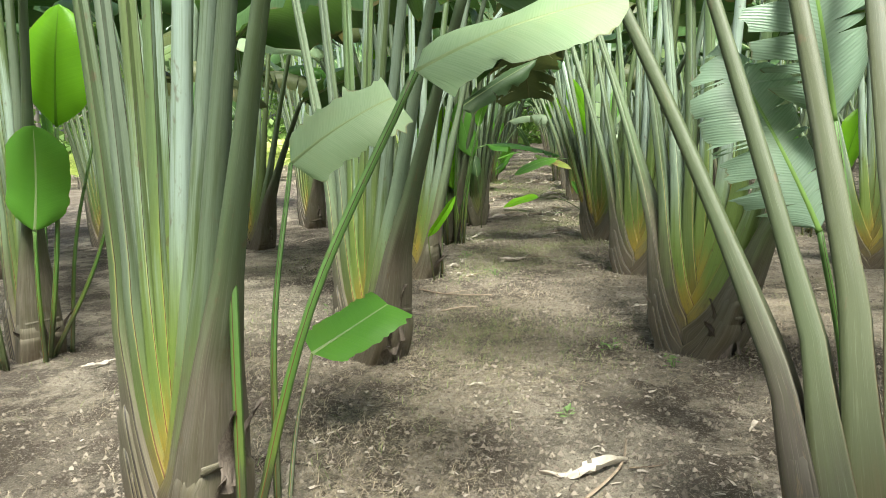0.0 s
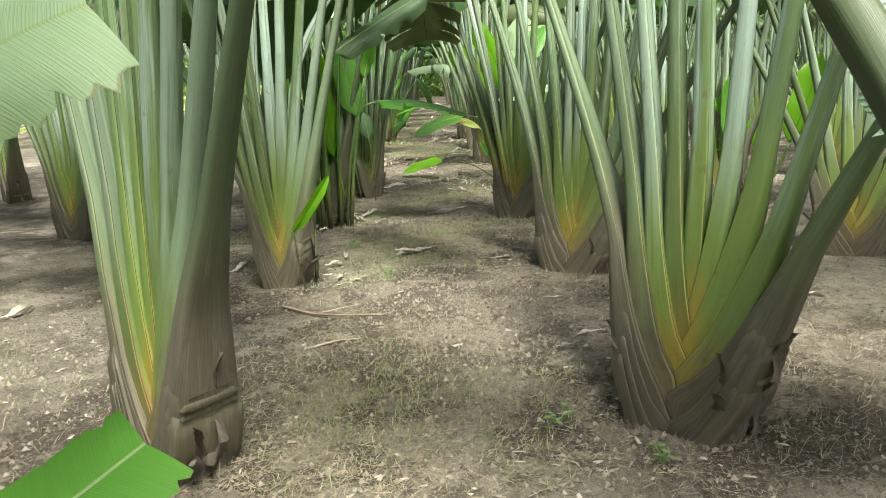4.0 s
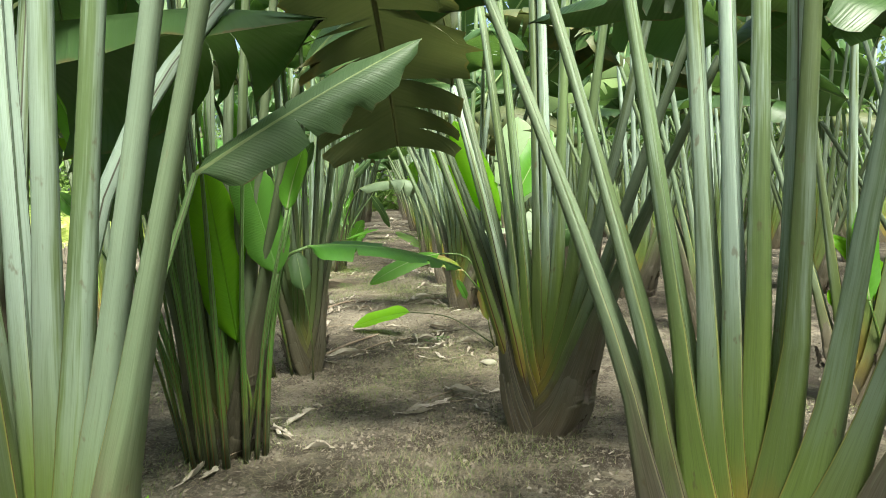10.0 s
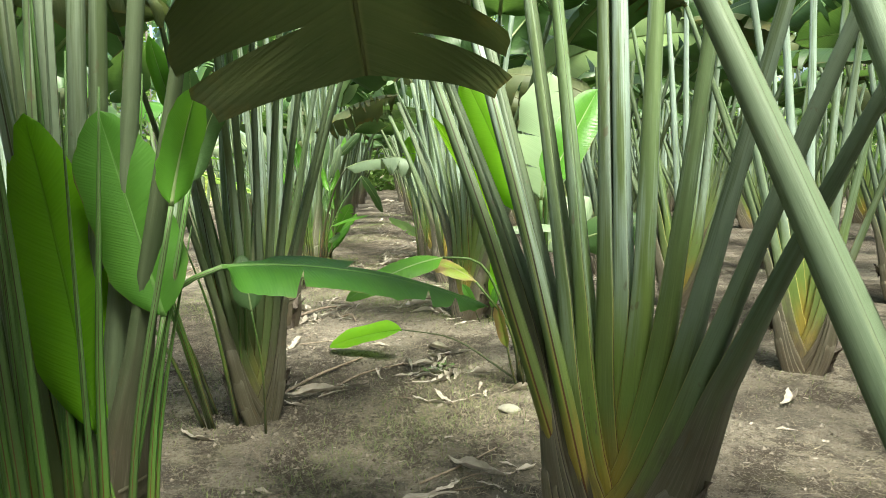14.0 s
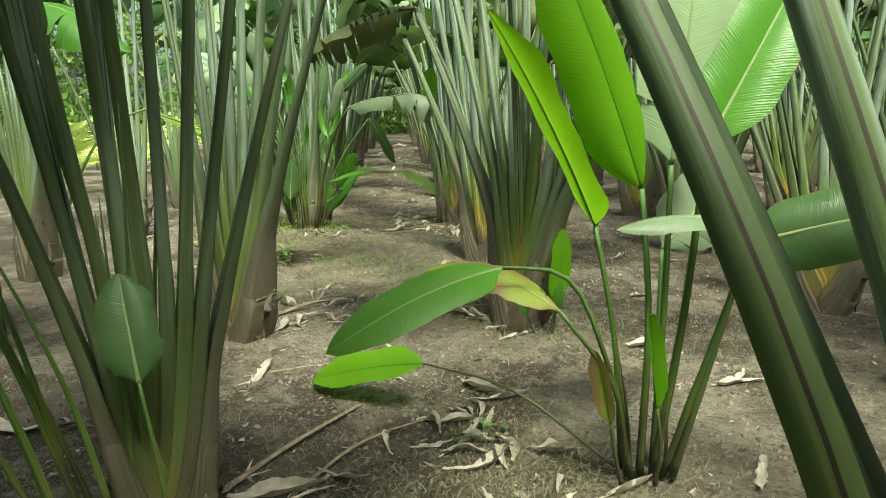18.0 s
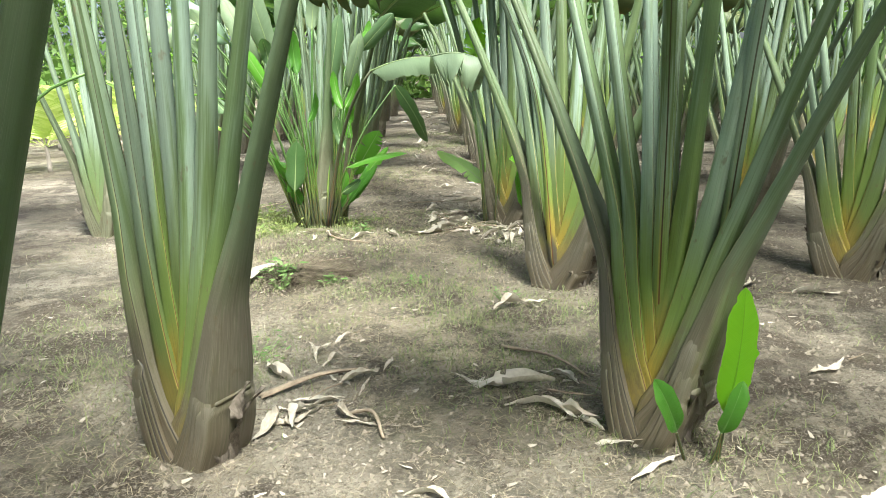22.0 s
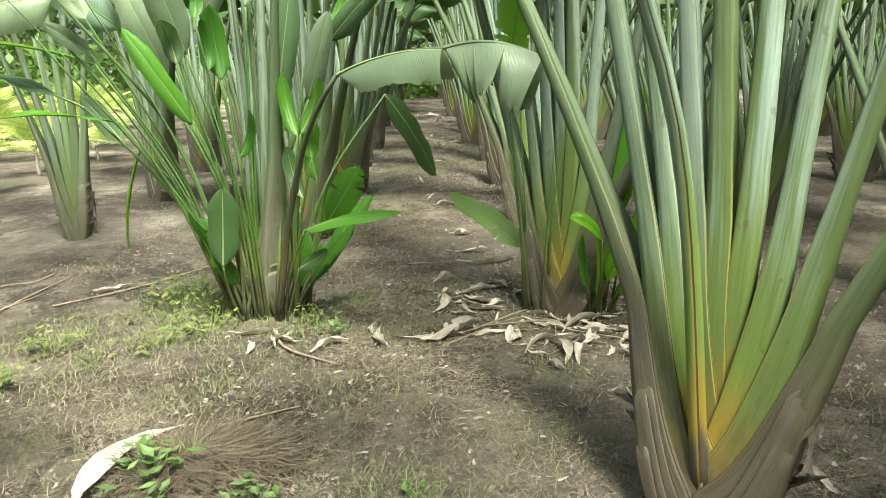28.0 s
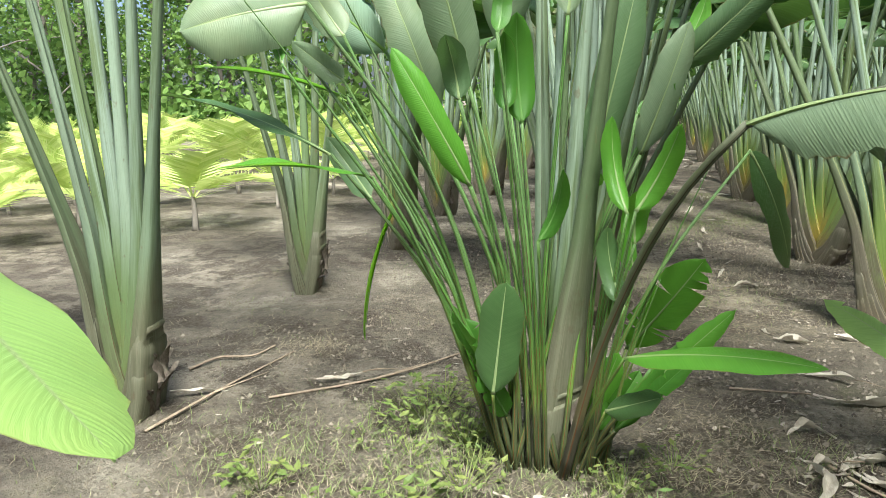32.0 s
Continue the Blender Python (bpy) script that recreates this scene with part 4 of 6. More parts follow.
# leaves about the third palm of the row
# unseen overhead blade, added to shade the foot of palm_e
sucker_leaf(palm_b, [(-0.9, 3.8, 0.05), (-0.92, 4.0, 1.4), (-0.88, 4.3, 2.55)], (-0.78, 5.4, 2.5), 0.8, (0, -0.2, 1), 0.14, 0.06, 0.04, BLADE, STALK, fold=0.2, curl=0.8, tears=6, rag=0.02)
sucker_leaf(palm_e, [(-0.80, 5.95, 0.10), (-0.78, 6.15, 1.0), (-0.64, 6.32, 1.50)], (0.06, 6.48, 1.90), 0.23, (-0.2, -0.75, 0.6), 0.015, 0.03, 0.02, BLADE_DULL, fold=0.05, curl=0.5, rag=0.014, neck=0.08, tears=1, label="grey-green blade with a wavy edge")
sucker_leaf(palm_e, [(-0.84, 5.78, 0.05), (-0.86, 5.74, 0.25), (-0.87, 5.7, 0.47)], (-0.63, 5.68, 0.80), 0.075, (0.4, -1, 0.1), 0.03, 0.014, 0.01, BLADE_FRESH, fold=0.7, curl=0.2)
sucker_leaf(palm_f, [(-1.2, 8.1, 0.1), (-1.35, 7.9, 1.2), (-1.2, 7.6, 1.95)], (-1.26, 7.35, 1.32), 0.36, (0.1, -1, -0.2), 0.06, 0.045, 0.03, BLADE, fold=0.2, curl=0.7)
sucker_leaf(palm_f, [(-1.25, 8.2, 0.1), (-1.6, 8.5, 0.9), (-1.75, 8.62, 1.5)], (-1.8, 8.75, 2.5), 0.55, (0.2, -1, 0.1), 0.03, 0.045, 0.03, BLADE_FRESH, fold=0.25, curl=0.5, tears=3)
# suckers of the fourth palm
sucker_leaf(palm_f, [(-0.90, 7.84, 0.0), (-0.84, 7.82, 0.3), (-0.889, 7.86, 0.65)], (-1.0, 7.86, 1.60), 0.27, (0.2, -1, 0), -0.03, 0.022, 0.014, BLADE_FRESH, fold=0.3, curl=0.5, rag=0.004, ripple=0.04, tail=0.8, label="bright green upright blade")
sucker_leaf(palm_f, [(-0.90, 7.85, 0.0), (-0.78, 7.80, 0.5), (-0.66, 7.84, 1.0)], (-0.79, 7.84, 1.60), 0.23, (0.3, -1, 0), -0.02, 0.024, 0.014, BLADE_DEEP, fold=0.3, curl=0.4, rag=0.004)
sucker_leaf(palm_f, [(-0.95, 8.10, 0.0), (-0.86, 8.05, 0.6), (-0.66, 8.0, 1.06), (-0.51, 7.98, 1.12)], (0.31, 7.9, 0.965), 0.37, (0.03, -0.16, 1), 0.05, 0.03, 0.018, BLADE_DEEP, fold=0.10, curl=0.42, tears=3, rag=0.008, ripple=0.05, tail=1.3, neck=0.12, rows=40, cols=8, label="broad green blade drooping across the path")
sucker_leaf(palm_e, [(-0.92, 6.0, 0.0), (-0.80, 6.1, 1.5), (-0.15, 6.42, 2.42)], (-0.02, 7.10, 1.59), 0.66, (0.05, 0.72, 0.7), 0.08, 0.06, 0.04, BLADE_BROWN, STALK, fold=0.1, curl=0.5, tears=9, rag=0.025, tail=0.6, cut=0.2, rows=40, cols=7, label="ageing olive blade with brown torn edges")
sucker_leaf(palm_rb, [(0.62, 8.1, 0.2), (0.42, 8.3, 1.0), (0.19, 8.86, 1.92)], (-0.42, 8.9, 2.35), 0.55, (0.1, -0.8, 0.5), 0.10, 0.07, 0.045, BLADE_BROWN, STALK, fold=0.1, curl=0.9, tears=6, rag=0.02)
sucker_leaf(palm_rb, [(0.66, 8.0, 0.2), (0.55, 8.3, 1.0), (0.38, 8.72, 2.02)], (0.15, 8.3, 2.75), 0.5, (0.4, -0.8, 0.3), 0.10, 0.07, 0.045, BLADE_BROWN, STALK, fold=0.1, curl=0.9, tears=6, rag=0.02)
stems(palm_f, 14, 32, (-1.0, 7.90), 0.2, (1.2, 2.2), 0.26, 0.3, [BLADE_MID, BLADE], 0.03)
stems(palm_f, 13, 41, (-0.98, 7.78), 0.10, (1.5, 2.5), 0.14, 0.05, [BLADE_MID, BLADE], 0.045)
stems(palm_f, 5, 33, (-1.12, 8.02), 0.16, (0.9, 1.5), 0.5, 0.6, [BLADE_MID], 0.022, (-0.5, 0.2))
# blades hanging low over the path between the fourth and fifth palm, several added for shade
sucker_leaf(palm_g, [(-0.95, 10.0, 0.05), (-1.1, 10.0, 1.3), (-1.15, 9.95, 2.25)], (-1.65, 8.9, 2.2), 0.75, (0, -0.2, 1), 0.15, 0.06, 0.04, BLADE_BROWN, STALK, fold=0.2, curl=0.8, tears=6, rag=0.02)
sucker_leaf(palm_g, [(-0.9, 10.0, 0.05), (-0.95, 10.1, 1.3), (-0.9, 10.1, 2.4)], (-0.5, 9.0, 2.55), 0.8, (0, -0.2, 1), 0.15, 0.06, 0.04, BLADE, STALK, fold=0.2, curl=0.8, tears=6, rag=0.02)
sucker_leaf(palm_e, [(-1.1, 6.1, 0.05), (-1.15, 6.3, 1.3), (-1.1, 6.5, 2.4)], (-1.5, 7.6, 2.2), 0.8, (0, -0.2, 1), 0.15, 0.06, 0.04, BLADE, STALK, fold=0.2, curl=0.8, tears=6, rag=0.02)
sucker_leaf(palm_e, [(-1.0, 6.0, 0.05), (-1.25, 6.1, 1.3), (-1.5, 6.25, 2.5)], (-0.5, 7.15, 2.42), 0.85, (0, -0.2, 1), 0.12, 0.06, 0.04, BLADE, STALK, fold=0.2, curl=0.8, tears=6, rag=0.02)
sucker_leaf(palm_re, [(0.7, 13.7, 0.05), (0.55, 13.75, 1.3), (0.2, 13.66, 2.12)], (-0.72, 13.5, 1.74), 0.55, (-0.1, 0.35, 0.9), 0.08, 0.06, 0.04, BLADE_BROWN, STALK, fold=0.1, curl=0.7, tears=10, rag=0.025, rows=40, label="dark olive blade with comb-torn edges")
# added above the view to keep sun off palm_f's suckers
sucker_leaf(palm_f, [(-1.0, 8.0, 0.05), (-1.05, 7.9, 1.4), (-1.05, 7.7, 2.5)], (-0.6, 6.6, 2.5), 0.85, (0, -0.2, 1), 0.12, 0.06, 0.04, BLADE, STALK, fold=0.2, curl=0.8, tears=6, rag=0.02)
# unseen blades, added to shade the palms across the path and, last, palm_g
sucker_leaf(palm_ra, [(0.95, 6.1, 0.05), (1.1, 6.15, 1.3), (1.2, 6.3, 2.55)], (1.18, 7.45, 2.7), 0.8, (0, -0.2, 1), 0.15, 0.06, 0.04, BLADE, STALK, fold=0.2, curl=0.8, tears=6, rag=0.02)
sucker_leaf(palm_rd, [(0.9, 11.9, 0.05), (0.95, 11.8, 1.3), (1.0, 11.6, 2.55)], (0.9, 10.4, 2.7), 0.85, (0, -0.2, 1), 0.15, 0.06, 0.04, BLADE, STALK, fold=0.2, curl=0.8, tears=6, rag=0.02)
sucker_leaf(palm_rd, [(0.75, 11.95, 0.05), (0.7, 11.85, 1.3), (0.62, 11.7, 2.55)], (0.35, 10.6, 2.75), 0.8, (0, -0.2, 1), 0.15, 0.06, 0.04, BLADE, STALK, fold=0.2, curl=0.8, tears=6, rag=0.02)
sucker_leaf(palm_f, [(-1.15, 8.1, 0.05), (-1.15, 8.2, 1.3), (-1.1, 8.3, 2.6)], (-0.75, 9.45, 2.75), 0.9, (0, -0.2, 1), 0.15, 0.06, 0.04, BLADE, STALK, fold=0.2, curl=0.8, tears=6, rag=0.02)
# the fifth palm
sucker_leaf(palm_g, [(-0.72, 9.6, -0.06), (-0.71, 9.58, 0.32), (-0.75, 9.6, 0.64)], (-0.80, 9.68, 0.94), 0.16, (0.3, -1, 0.1), 0.02, 0.016, 0.01, BLADE, fold=0.25, curl=0.5, rag=0.004, label="dark green ribbed young blade")
stems(palm_g, 16, 34, (-0.98, 9.85), 0.14, (0.9, 1.8), 0.42, 0.25, [BLADE_MID, BLADE], 0.028, (-0.6, 0.1))

# the young palm in the row, with broad fresh leaves
young = empty("young_palm", pose(0.85, 10.12, float(land(0.85, 10.12))), "young palm with broad bright green leaves in bare soil", "palm")
sucker_leaf(young, [(0.83, 10.08, -0.03), (0.72, 10.05, 0.45), (0.54, 10.05, 0.79), (0.34, 10.04, 0.82)], (-0.25, 9.79, 0.63), 0.19, (0.1, -0.5, 1), 0.05, 0.022, 0.014, BLADE_MID, fold=0.08, curl=0.2, rag=0.004, ripple=0.03, label="long green blade drooping to the ground")
sucker_leaf(young, [(0.82, 10.10, -0.03), (0.72, 10.0, 0.40), (0.54, 10.02, 0.66)], (0.09, 10.32, 0.76), 0.19, (0.1, -0.45, 1), 0.07, 0.022, 0.014, BLADE_YELLOW, fold=0.1, curl=0.4, tears=1, rag=0.012, label="yellowing blade with brown patches")
sucker_leaf(young, [(0.82, 10.16, -0.03), (0.79, 10.2, 0.5), (0.71, 10.2, 0.925)], (0.31, 10.1, 1.68), 0.30, (-0.86, -0.15, -0.4), -0.02, 0.028, 0.018, BLADE_FRESH, fold=0.35, curl=0.5, rag=0.004, neck=0.14)
sucker_leaf(young, [(0.87, 10.10, -0.03), (0.92, 10.2, 0.6), (0.895, 10.24, 1.05)], (0.52, 10.15, 1.92), 0.30, (0.3, -1, 0.15), 0.03, 0.034, 0.022, BLADE_FRESH, fold=0.4, curl=0.8, rag=0.006)
sucker_leaf(young, [(0.95, 10.18, -0.03), (1.0, 10.25, 0.6), (1.01, 10.26, 1.13)], (1.10, 10.32, 1.95), 0.42, (0.05, -1, 0.1), 0.02, 0.034, 0.022, BLADE_PALE, fold=0.15, curl=0.3, tears=2)
sucker_leaf(young, [(0.92, 10.10, -0.03), (0.96, 9.98, 0.6), (0.94, 9.80, 1.24)], (1.30, 9.95, 1.80), 0.24, (-0.2, -0.9, 0.3), 0.02, 0.036, 0.022, BLADE_MID, fold=0.45, curl=0.3)
sucker_leaf(young, [(0.95, 10.08, -0.03), (1.08, 9.95, 0.6), (1.12, 9.82, 0.97)], (0.637, 9.72, 1.0), 0.12, (0, -0.25, 1), 0.04, 0.03, 0.018, BLADE_GREY, fold=0.1, curl=0.6)
sucker_leaf(young, [(0.98, 10.06, -0.03), (1.08, 9.98, 0.5), (1.14, 9.90, 0.9)], (1.48, 9.72, 1.02), 0.26, (0, -0.9, 0.45), 0.03, 0.03, 0.018, BLADE, fold=0.1, curl=0.4)
sucker_leaf(young, [(0.98, 10.2, -0.03), (1.0, 10.3, 0.4), (1.04, 10.4, 0.78)], (1.42, 10.55, 1.12), 0.30, (0, -0.85, 0.5), 0.03, 0.028, 0.016, BLADE_GREY, fold=0.1, curl=0.4, tears=3)
sucker_leaf(young, [(0.9, 10.02, -0.03), (0.9, 9.98, 0.15), (0.88, 9.97, 0.30)], (0.83, 9.94, 0.66), 0.10, (0.6, -0.8, 0), 0.0, 0.018, 0.012, BLADE_FRESH, fold=0.7, curl=0.2, rag=0.004)
sucker_leaf(young, [(0.78, 10.04, -0.03), (0.74, 10.0, 0.12), (0.72, 9.99, 0.24)], (0.66, 10.0, 0.52), 0.08, (-0.6, -0.8, 0), 0.0, 0.018, 0.012, BLADE_YELLOW, fold=0.7, curl=0.3)
sucker_leaf(young, [(0.78, 10.12, 0.0), (0.42, 10.48, 0.19), (0.08, 10.78, 0.20)], (-0.47, 11.07, 0.03), 0.20, (0, -0.6, 0.9), 0.03, 0.016, 0.01, BLADE_FRESH, fold=0.4, curl=0.2, label="fallen-over green blade touching the soil")
stems(young, 5, 35, (0.92, 10.12), 0.08, (0.25, 0.7), 0.35, 0.0, None, 0.022)

# round the sixth palm across the path
sucker_leaf(palm_rd, [(0.88, 11.66, -0.02), (0.885, 11.65, 0.1), (0.89, 11.64, 0.2)], (0.94, 11.68, 0.64), 0.125, (0.2, -1, 0), 0.02, 0.018, 0.012, BLADE_FRESH, fold=0.15, curl=0.2, rag=0.004)
sucker_leaf(palm_rd, [(0.78, 11.68, -0.02), (0.75, 11.66, 0.06), (0.72, 11.64, 0.14)], (0.62, 11.60, 0.36), 0.08, (0.3, -1, 0.2), 0.02, 0.014, 0.01, BLADE_DEEP, fold=0.5, curl=0.2)
sucker_leaf(palm_rd, [(0.84, 11.65, -0.02), (0.86, 11.63, 0.06), (0.87, 11.62, 0.14)], (0.92, 11.60, 0.34), 0.07, (-0.2, -1, 0.2), 0.02, 0.014, 0.01, BLADE_DEEP, fold=0.5, curl=0.2)

# the clump with many suckers
sucker_leaf(palm_i, [(-0.95, 15.60, 0.0), (-0.80, 15.42, 0.65), (-0.56, 15.12, 1.22), (-0.47, 15.04, 1.34)], (-0.02, 14.70, 1.43), 0.27, (-0.1, -0.1, 1), 0.03, 0.045, 0.022, BLADE_GREY, STALK_OLD, fold=-0.85, curl=0.35, rag=0.016, tail=0.4, cut=0.35, neck=0.3, label="pale drooping half of a split blade")
sucker_leaf(palm_i, [(-0.47, 15.04, 1.335), (-0.2, 14.9, 1.42), (-0.01, 14.78, 1.435)], (0.36, 14.62, 1.39), 0.50, (0.1, -0.1, 1), 0.04, 0.018, 0.014, BLADE_SPENT, STALK_OLD, fold=-0.6, curl=0.6, tears=3, rag=0.024, ripple=0.2, rows=36, cols=8, tail=0.4, cut=0.2, neck=0.15, label="hanging outer half of a split blade with a brown end")
sucker_leaf(palm_i, [(-0.95, 15.70, 0.0), (-0.62, 15.80, 0.8), (-0.32, 16.06, 1.20)], (-0.03, 16.66, 0.62), 0.17, (0.5, -0.8, 0.3), 0.04, 0.02, 0.01, BLADE, fold=0.1, curl=0.2, rag=0.004, label="dark green hanging blade")
sucker_leaf(palm_i, [(-0.90, 15.72, 0.0), (-0.82, 15.85, 0.2), (-0.74, 15.98, 0.40)], (-0.47, 15.86, 0.82), 0.19, (0.3, -1, 0.2), 0.02, 0.02, 0.012, BLADE_MID, fold=0.1, curl=0.2, tears=6)
sucker_leaf(palm_i, [(-0.92, 15.62, 0.0), (-0.85, 15.55, 0.3), (-0.74, 15.47, 0.55)], (-0.22, 15.10, 0.70), 0.12, (0, -0.4, 1), 0.03, 0.02, 0.012, BLADE_MID, fold=0.2, curl=0.4)
sucker_leaf(palm_i, [(-0.9, 15.6, 0.0), (-0.84, 15.56, 0.2), (-0.8, 15.54, 0.32)], (-0.62, 15.40, 0.45), 0.09, (0, -0.8, 0.6), 0.0, 0.016, 0.01, BLADE, fold=0.3)
sucker_leaf(palm_i, [(-1.12, 15.75, 0.0), (-1.42, 15.85, 0.62), (-1.74, 16.0, 0.94)], (-1.91, 16.05, 0.32), 0.075, (-1, -0.4, 0.3), 0.03, 0.018, 0.01, BLADE_FRESH, fold=0.5, curl=0.2)
sucker_leaf(palm_i, [(-1.12, 15.68, 0.0), (-1.48, 15.70, 0.72), (-1.88, 15.70, 1.20)], (-2.62, 15.68, 1.44), 0.13, (0, 0, 1), 0.04, 0.024, 0.014, BLADE, fold=0.15, curl=0.1, ripple=0.2)
sucker_leaf(palm_i, [(-1.12, 15.66, 0.0), (-1.40, 15.66, 0.65), (-1.70, 15.67, 1.12)], (-2.12, 15.26, 1.18), 0.11, (0, 0, 1), 0.03, 0.018, 0.012, BLADE_MID, fold=0.2, curl=0.1, ripple=0.2)
sucker_leaf(palm_i, [(-1.15, 15.8, 0.0), (-1.6, 16.1, 0.8), (-2.10, 16.40, 1.42)], (-2.7, 16.0, 1.56), 0.13, (0, 0, 1), 0.04, 0.024, 0.014, BLADE_MID, fold=0.2, curl=0.1)
sucker_leaf(palm_i, [(-1.15, 15.6, 0.0), (-1.2, 15.55, 0.25), (-1.2, 15.52, 0.35)], (-1.15, 15.5, 0.78), 0.16, (0.1, -1, 0), 0.0, 0.02, 0.012, BLADE, fold=0.2, curl=0.4)
for q, (bx, by, bz, tx, ty, tz, w, m) in enumerate(((-1.5, 15.9, 1.35, -1.75, 15.9, 1.98, 0.17, BLADE_GREY), (-1.35, 15.8, 1.45, -1.5, 15.6, 2.15, 0.2, BLADE_GREY), (-1.3, 15.6, 1.1, -1.55, 15.5, 1.58, 0.11, BLADE_MID), (-1.25, 15.9, 1.6, -1.15, 15.8, 2.35, 0.2, BLADE_GREY),
                                                    (-1.75, 16.0, 1.6, -2.15, 15.8, 1.95, 0.22, BLADE_SILVER), (-0.9, 15.75, 1.1, -0.75, 15.7, 1.8, 0.15, BLADE_DULL), (-0.72, 15.8, 1.2, -0.58, 15.75, 1.65, 0.12, BLADE_GREY), (-0.6, 15.9, 1.5, -0.3, 15.8, 1.8, 0.13, BLADE_DULL), (-1.9, 15.6, 1.75, -2.3, 15.4, 1.65, 0.28, BLADE_GREY))):
    sucker_leaf(palm_i, [(-1.05 + 0.1 * math.sin(q * 2.1), 15.68 + 0.1 * math.cos(q * 2.1), 0.0), (-1.05 + 0.45 * (bx + 1.05), 15.68 + 0.5 * (by - 15.68), 0.62 * bz), (bx, by, bz)], (tx, ty, tz), w, (0.3, -1, 0.3), 0.03, 0.026, 0.016, m, fold=0.3, curl=0.6)
stems(palm_i, 16, 36, (-1.02, 15.76), 0.13, (0.6, 1.8), 0.24, 0.35, [BLADE_MID, BLADE_DEEP, BLADE_DEEP], 0.022, (-0.1, 0), (0.25, 0.45))
stems(palm_i, 13, 37, (-1.14, 15.74), 0.07, (0.9, 2.0), 0.42, 0.4, [BLADE_GREY, BLADE_MID, BLADE_DULL], 0.024, (-0.7, 0), (0.3, 0.5))


# broad young blades low round the clump
R8 = np.random.RandomState(88)
for q in range(11):
    sd = -1 if q % 2 else 1
    x, y = -1.02 + sd * R8.uniform(0.08, 0.18), 15.72 + R8.uniform(-0.10, 0.08)
    h, L = R8.uniform(0.15, 0.5), R8.uniform(0.26, 0.45)
    k = sd * R8.uniform(0.25, 0.9)
    sucker_leaf(palm_i, [(x, y, -0.02), (x + 0.3 * k * h, y - 0.02, 0.5 * h), (x + 0.8 * k * h, y - 0.03, h)], (x + 0.8 * k * h + k * L, y - R8.uniform(-0.05, 0.15), h + 0.85 * L), R8.uniform(0.065, 0.10),
                (R8.uniform(-0.6, 0.6), -1, 0.2), 0.02, 0.026, 0.016, (BLADE_MID, BLADE_DEEP, BLADE_DEEP)[q % 3], fold=R8.uniform(0.1, 0.5), curl=R8.uniform(0.2, 0.7), rag=0.005, tears=int(R8.randint(0, 3)), rows=18, cols=4)
stems(palm_i, 9, 47, (-0.86, 15.72), 0.06, (0.5, 1.2), 0.3, 0.2, [BLADE_MID, BLADE], 0.024, (0.4, 0), (0.25, 0.4))

# the seventh palm across the path and its suckers
sucker_leaf(palm_rf, [(0.52, 15.66, -0.02), (0.50, 15.75, 0.15), (0.47, 15.84, 0.30)], (0.05, 16.35, 0.56), 0.17, (-0.1, -0.6, 0.8), 0.05, 0.018, 0.012, BLADE_LIGHT, fold=0.15, curl=0.4, tears=2, rag=0.006, label="bright green blade lit from above")
sucker_leaf(palm_rf, [(0.86, 15.55, 0.0), (0.90, 15.55, 0.3), (0.92, 15.55, 0.52)], (1.04, 15.55, 1.22), 0.15, (-0.7, -0.7, 0), 0.0, 0.024, 0.014, BLADE_MID, fold=0.6, curl=0.1)
sucker_leaf(palm_rf, [(0.80, 15.47, 0.0), (0.82, 15.42, 0.15), (0.84, 15.39, 0.24)], (1.02, 15.34, 0.62), 0.11, (-0.6, -0.8, 0.2), 0.02, 0.022, 0.014, BLADE_FRESH, fold=0.8, curl=0.2)
sucker_leaf(palm_rf, [(0.80, 15.47, 0.0), (0.81, 15.41, 0.25), (0.80, 15.38, 0.46)], (0.62, 15.32, 0.60), 0.09, (0, -0.6, 0.8), 0.05, 0.020, 0.012, BLADE_FRESH, fold=0.6, curl=0.5)
sucker_leaf(palm_rf, [(0.88, 15.48, 0.0), (0.91, 15.45, 0.12), (0.93, 15.43, 0.2)], (1.03, 15.40, 0.46), 0.08, (-0.5, -0.9, 0.2), 0.02, 0.018, 0.012, BLADE_FRESH, fold=0.8, curl=0.2)
sucker_leaf(palm_rf, [(0.46, 15.6, 0.0), (0.38, 15.58, 0.8), (0.33, 15.55, 1.3)], (0.42, 15.7, 1.75), 0.2, (0.2, -1, 0), 0.02, 0.02, 0.012, BLADE_FRESH, fold=0.2, curl=0.5, tears=3)
stems(palm_rf, 9, 38, (0.5, 15.64), 0.06, (0.4, 1.1), 0.15, 0.1, None, 0.024)
for q, (dx, h, L) in enumerate(((-0.05, 0.16, 0.34), (-0.02, 0.10, 0.40), (0.02, 0.2, 0.36), (0.05, 0.12, 0.30), (0.08, 0.18, 0.26))):
    x = 0.82 + dx
    sucker_leaf(palm_rf, [(x, 15.5, -0.02), (x + 0.1 * dx, 15.47, 0.5 * h), (x + 0.4 * dx, 15.45, h)], (x + 1.3 * dx, 15.42 - 0.02 * q, h + L), 0.055, (0.5 if q % 2 else -0.5, -1, 0), 0.02, 0.022, 0.014, BLADE_FRESH if q % 2 else BLADE_MID, fold=0.9, curl=0.2, rag=0.003, rows=16, cols=3)
stems(palm_rf, 6, 39, (0.83, 15.5), 0.06, (0.15, 0.4), 0.25, 0.0, None, 0.022)
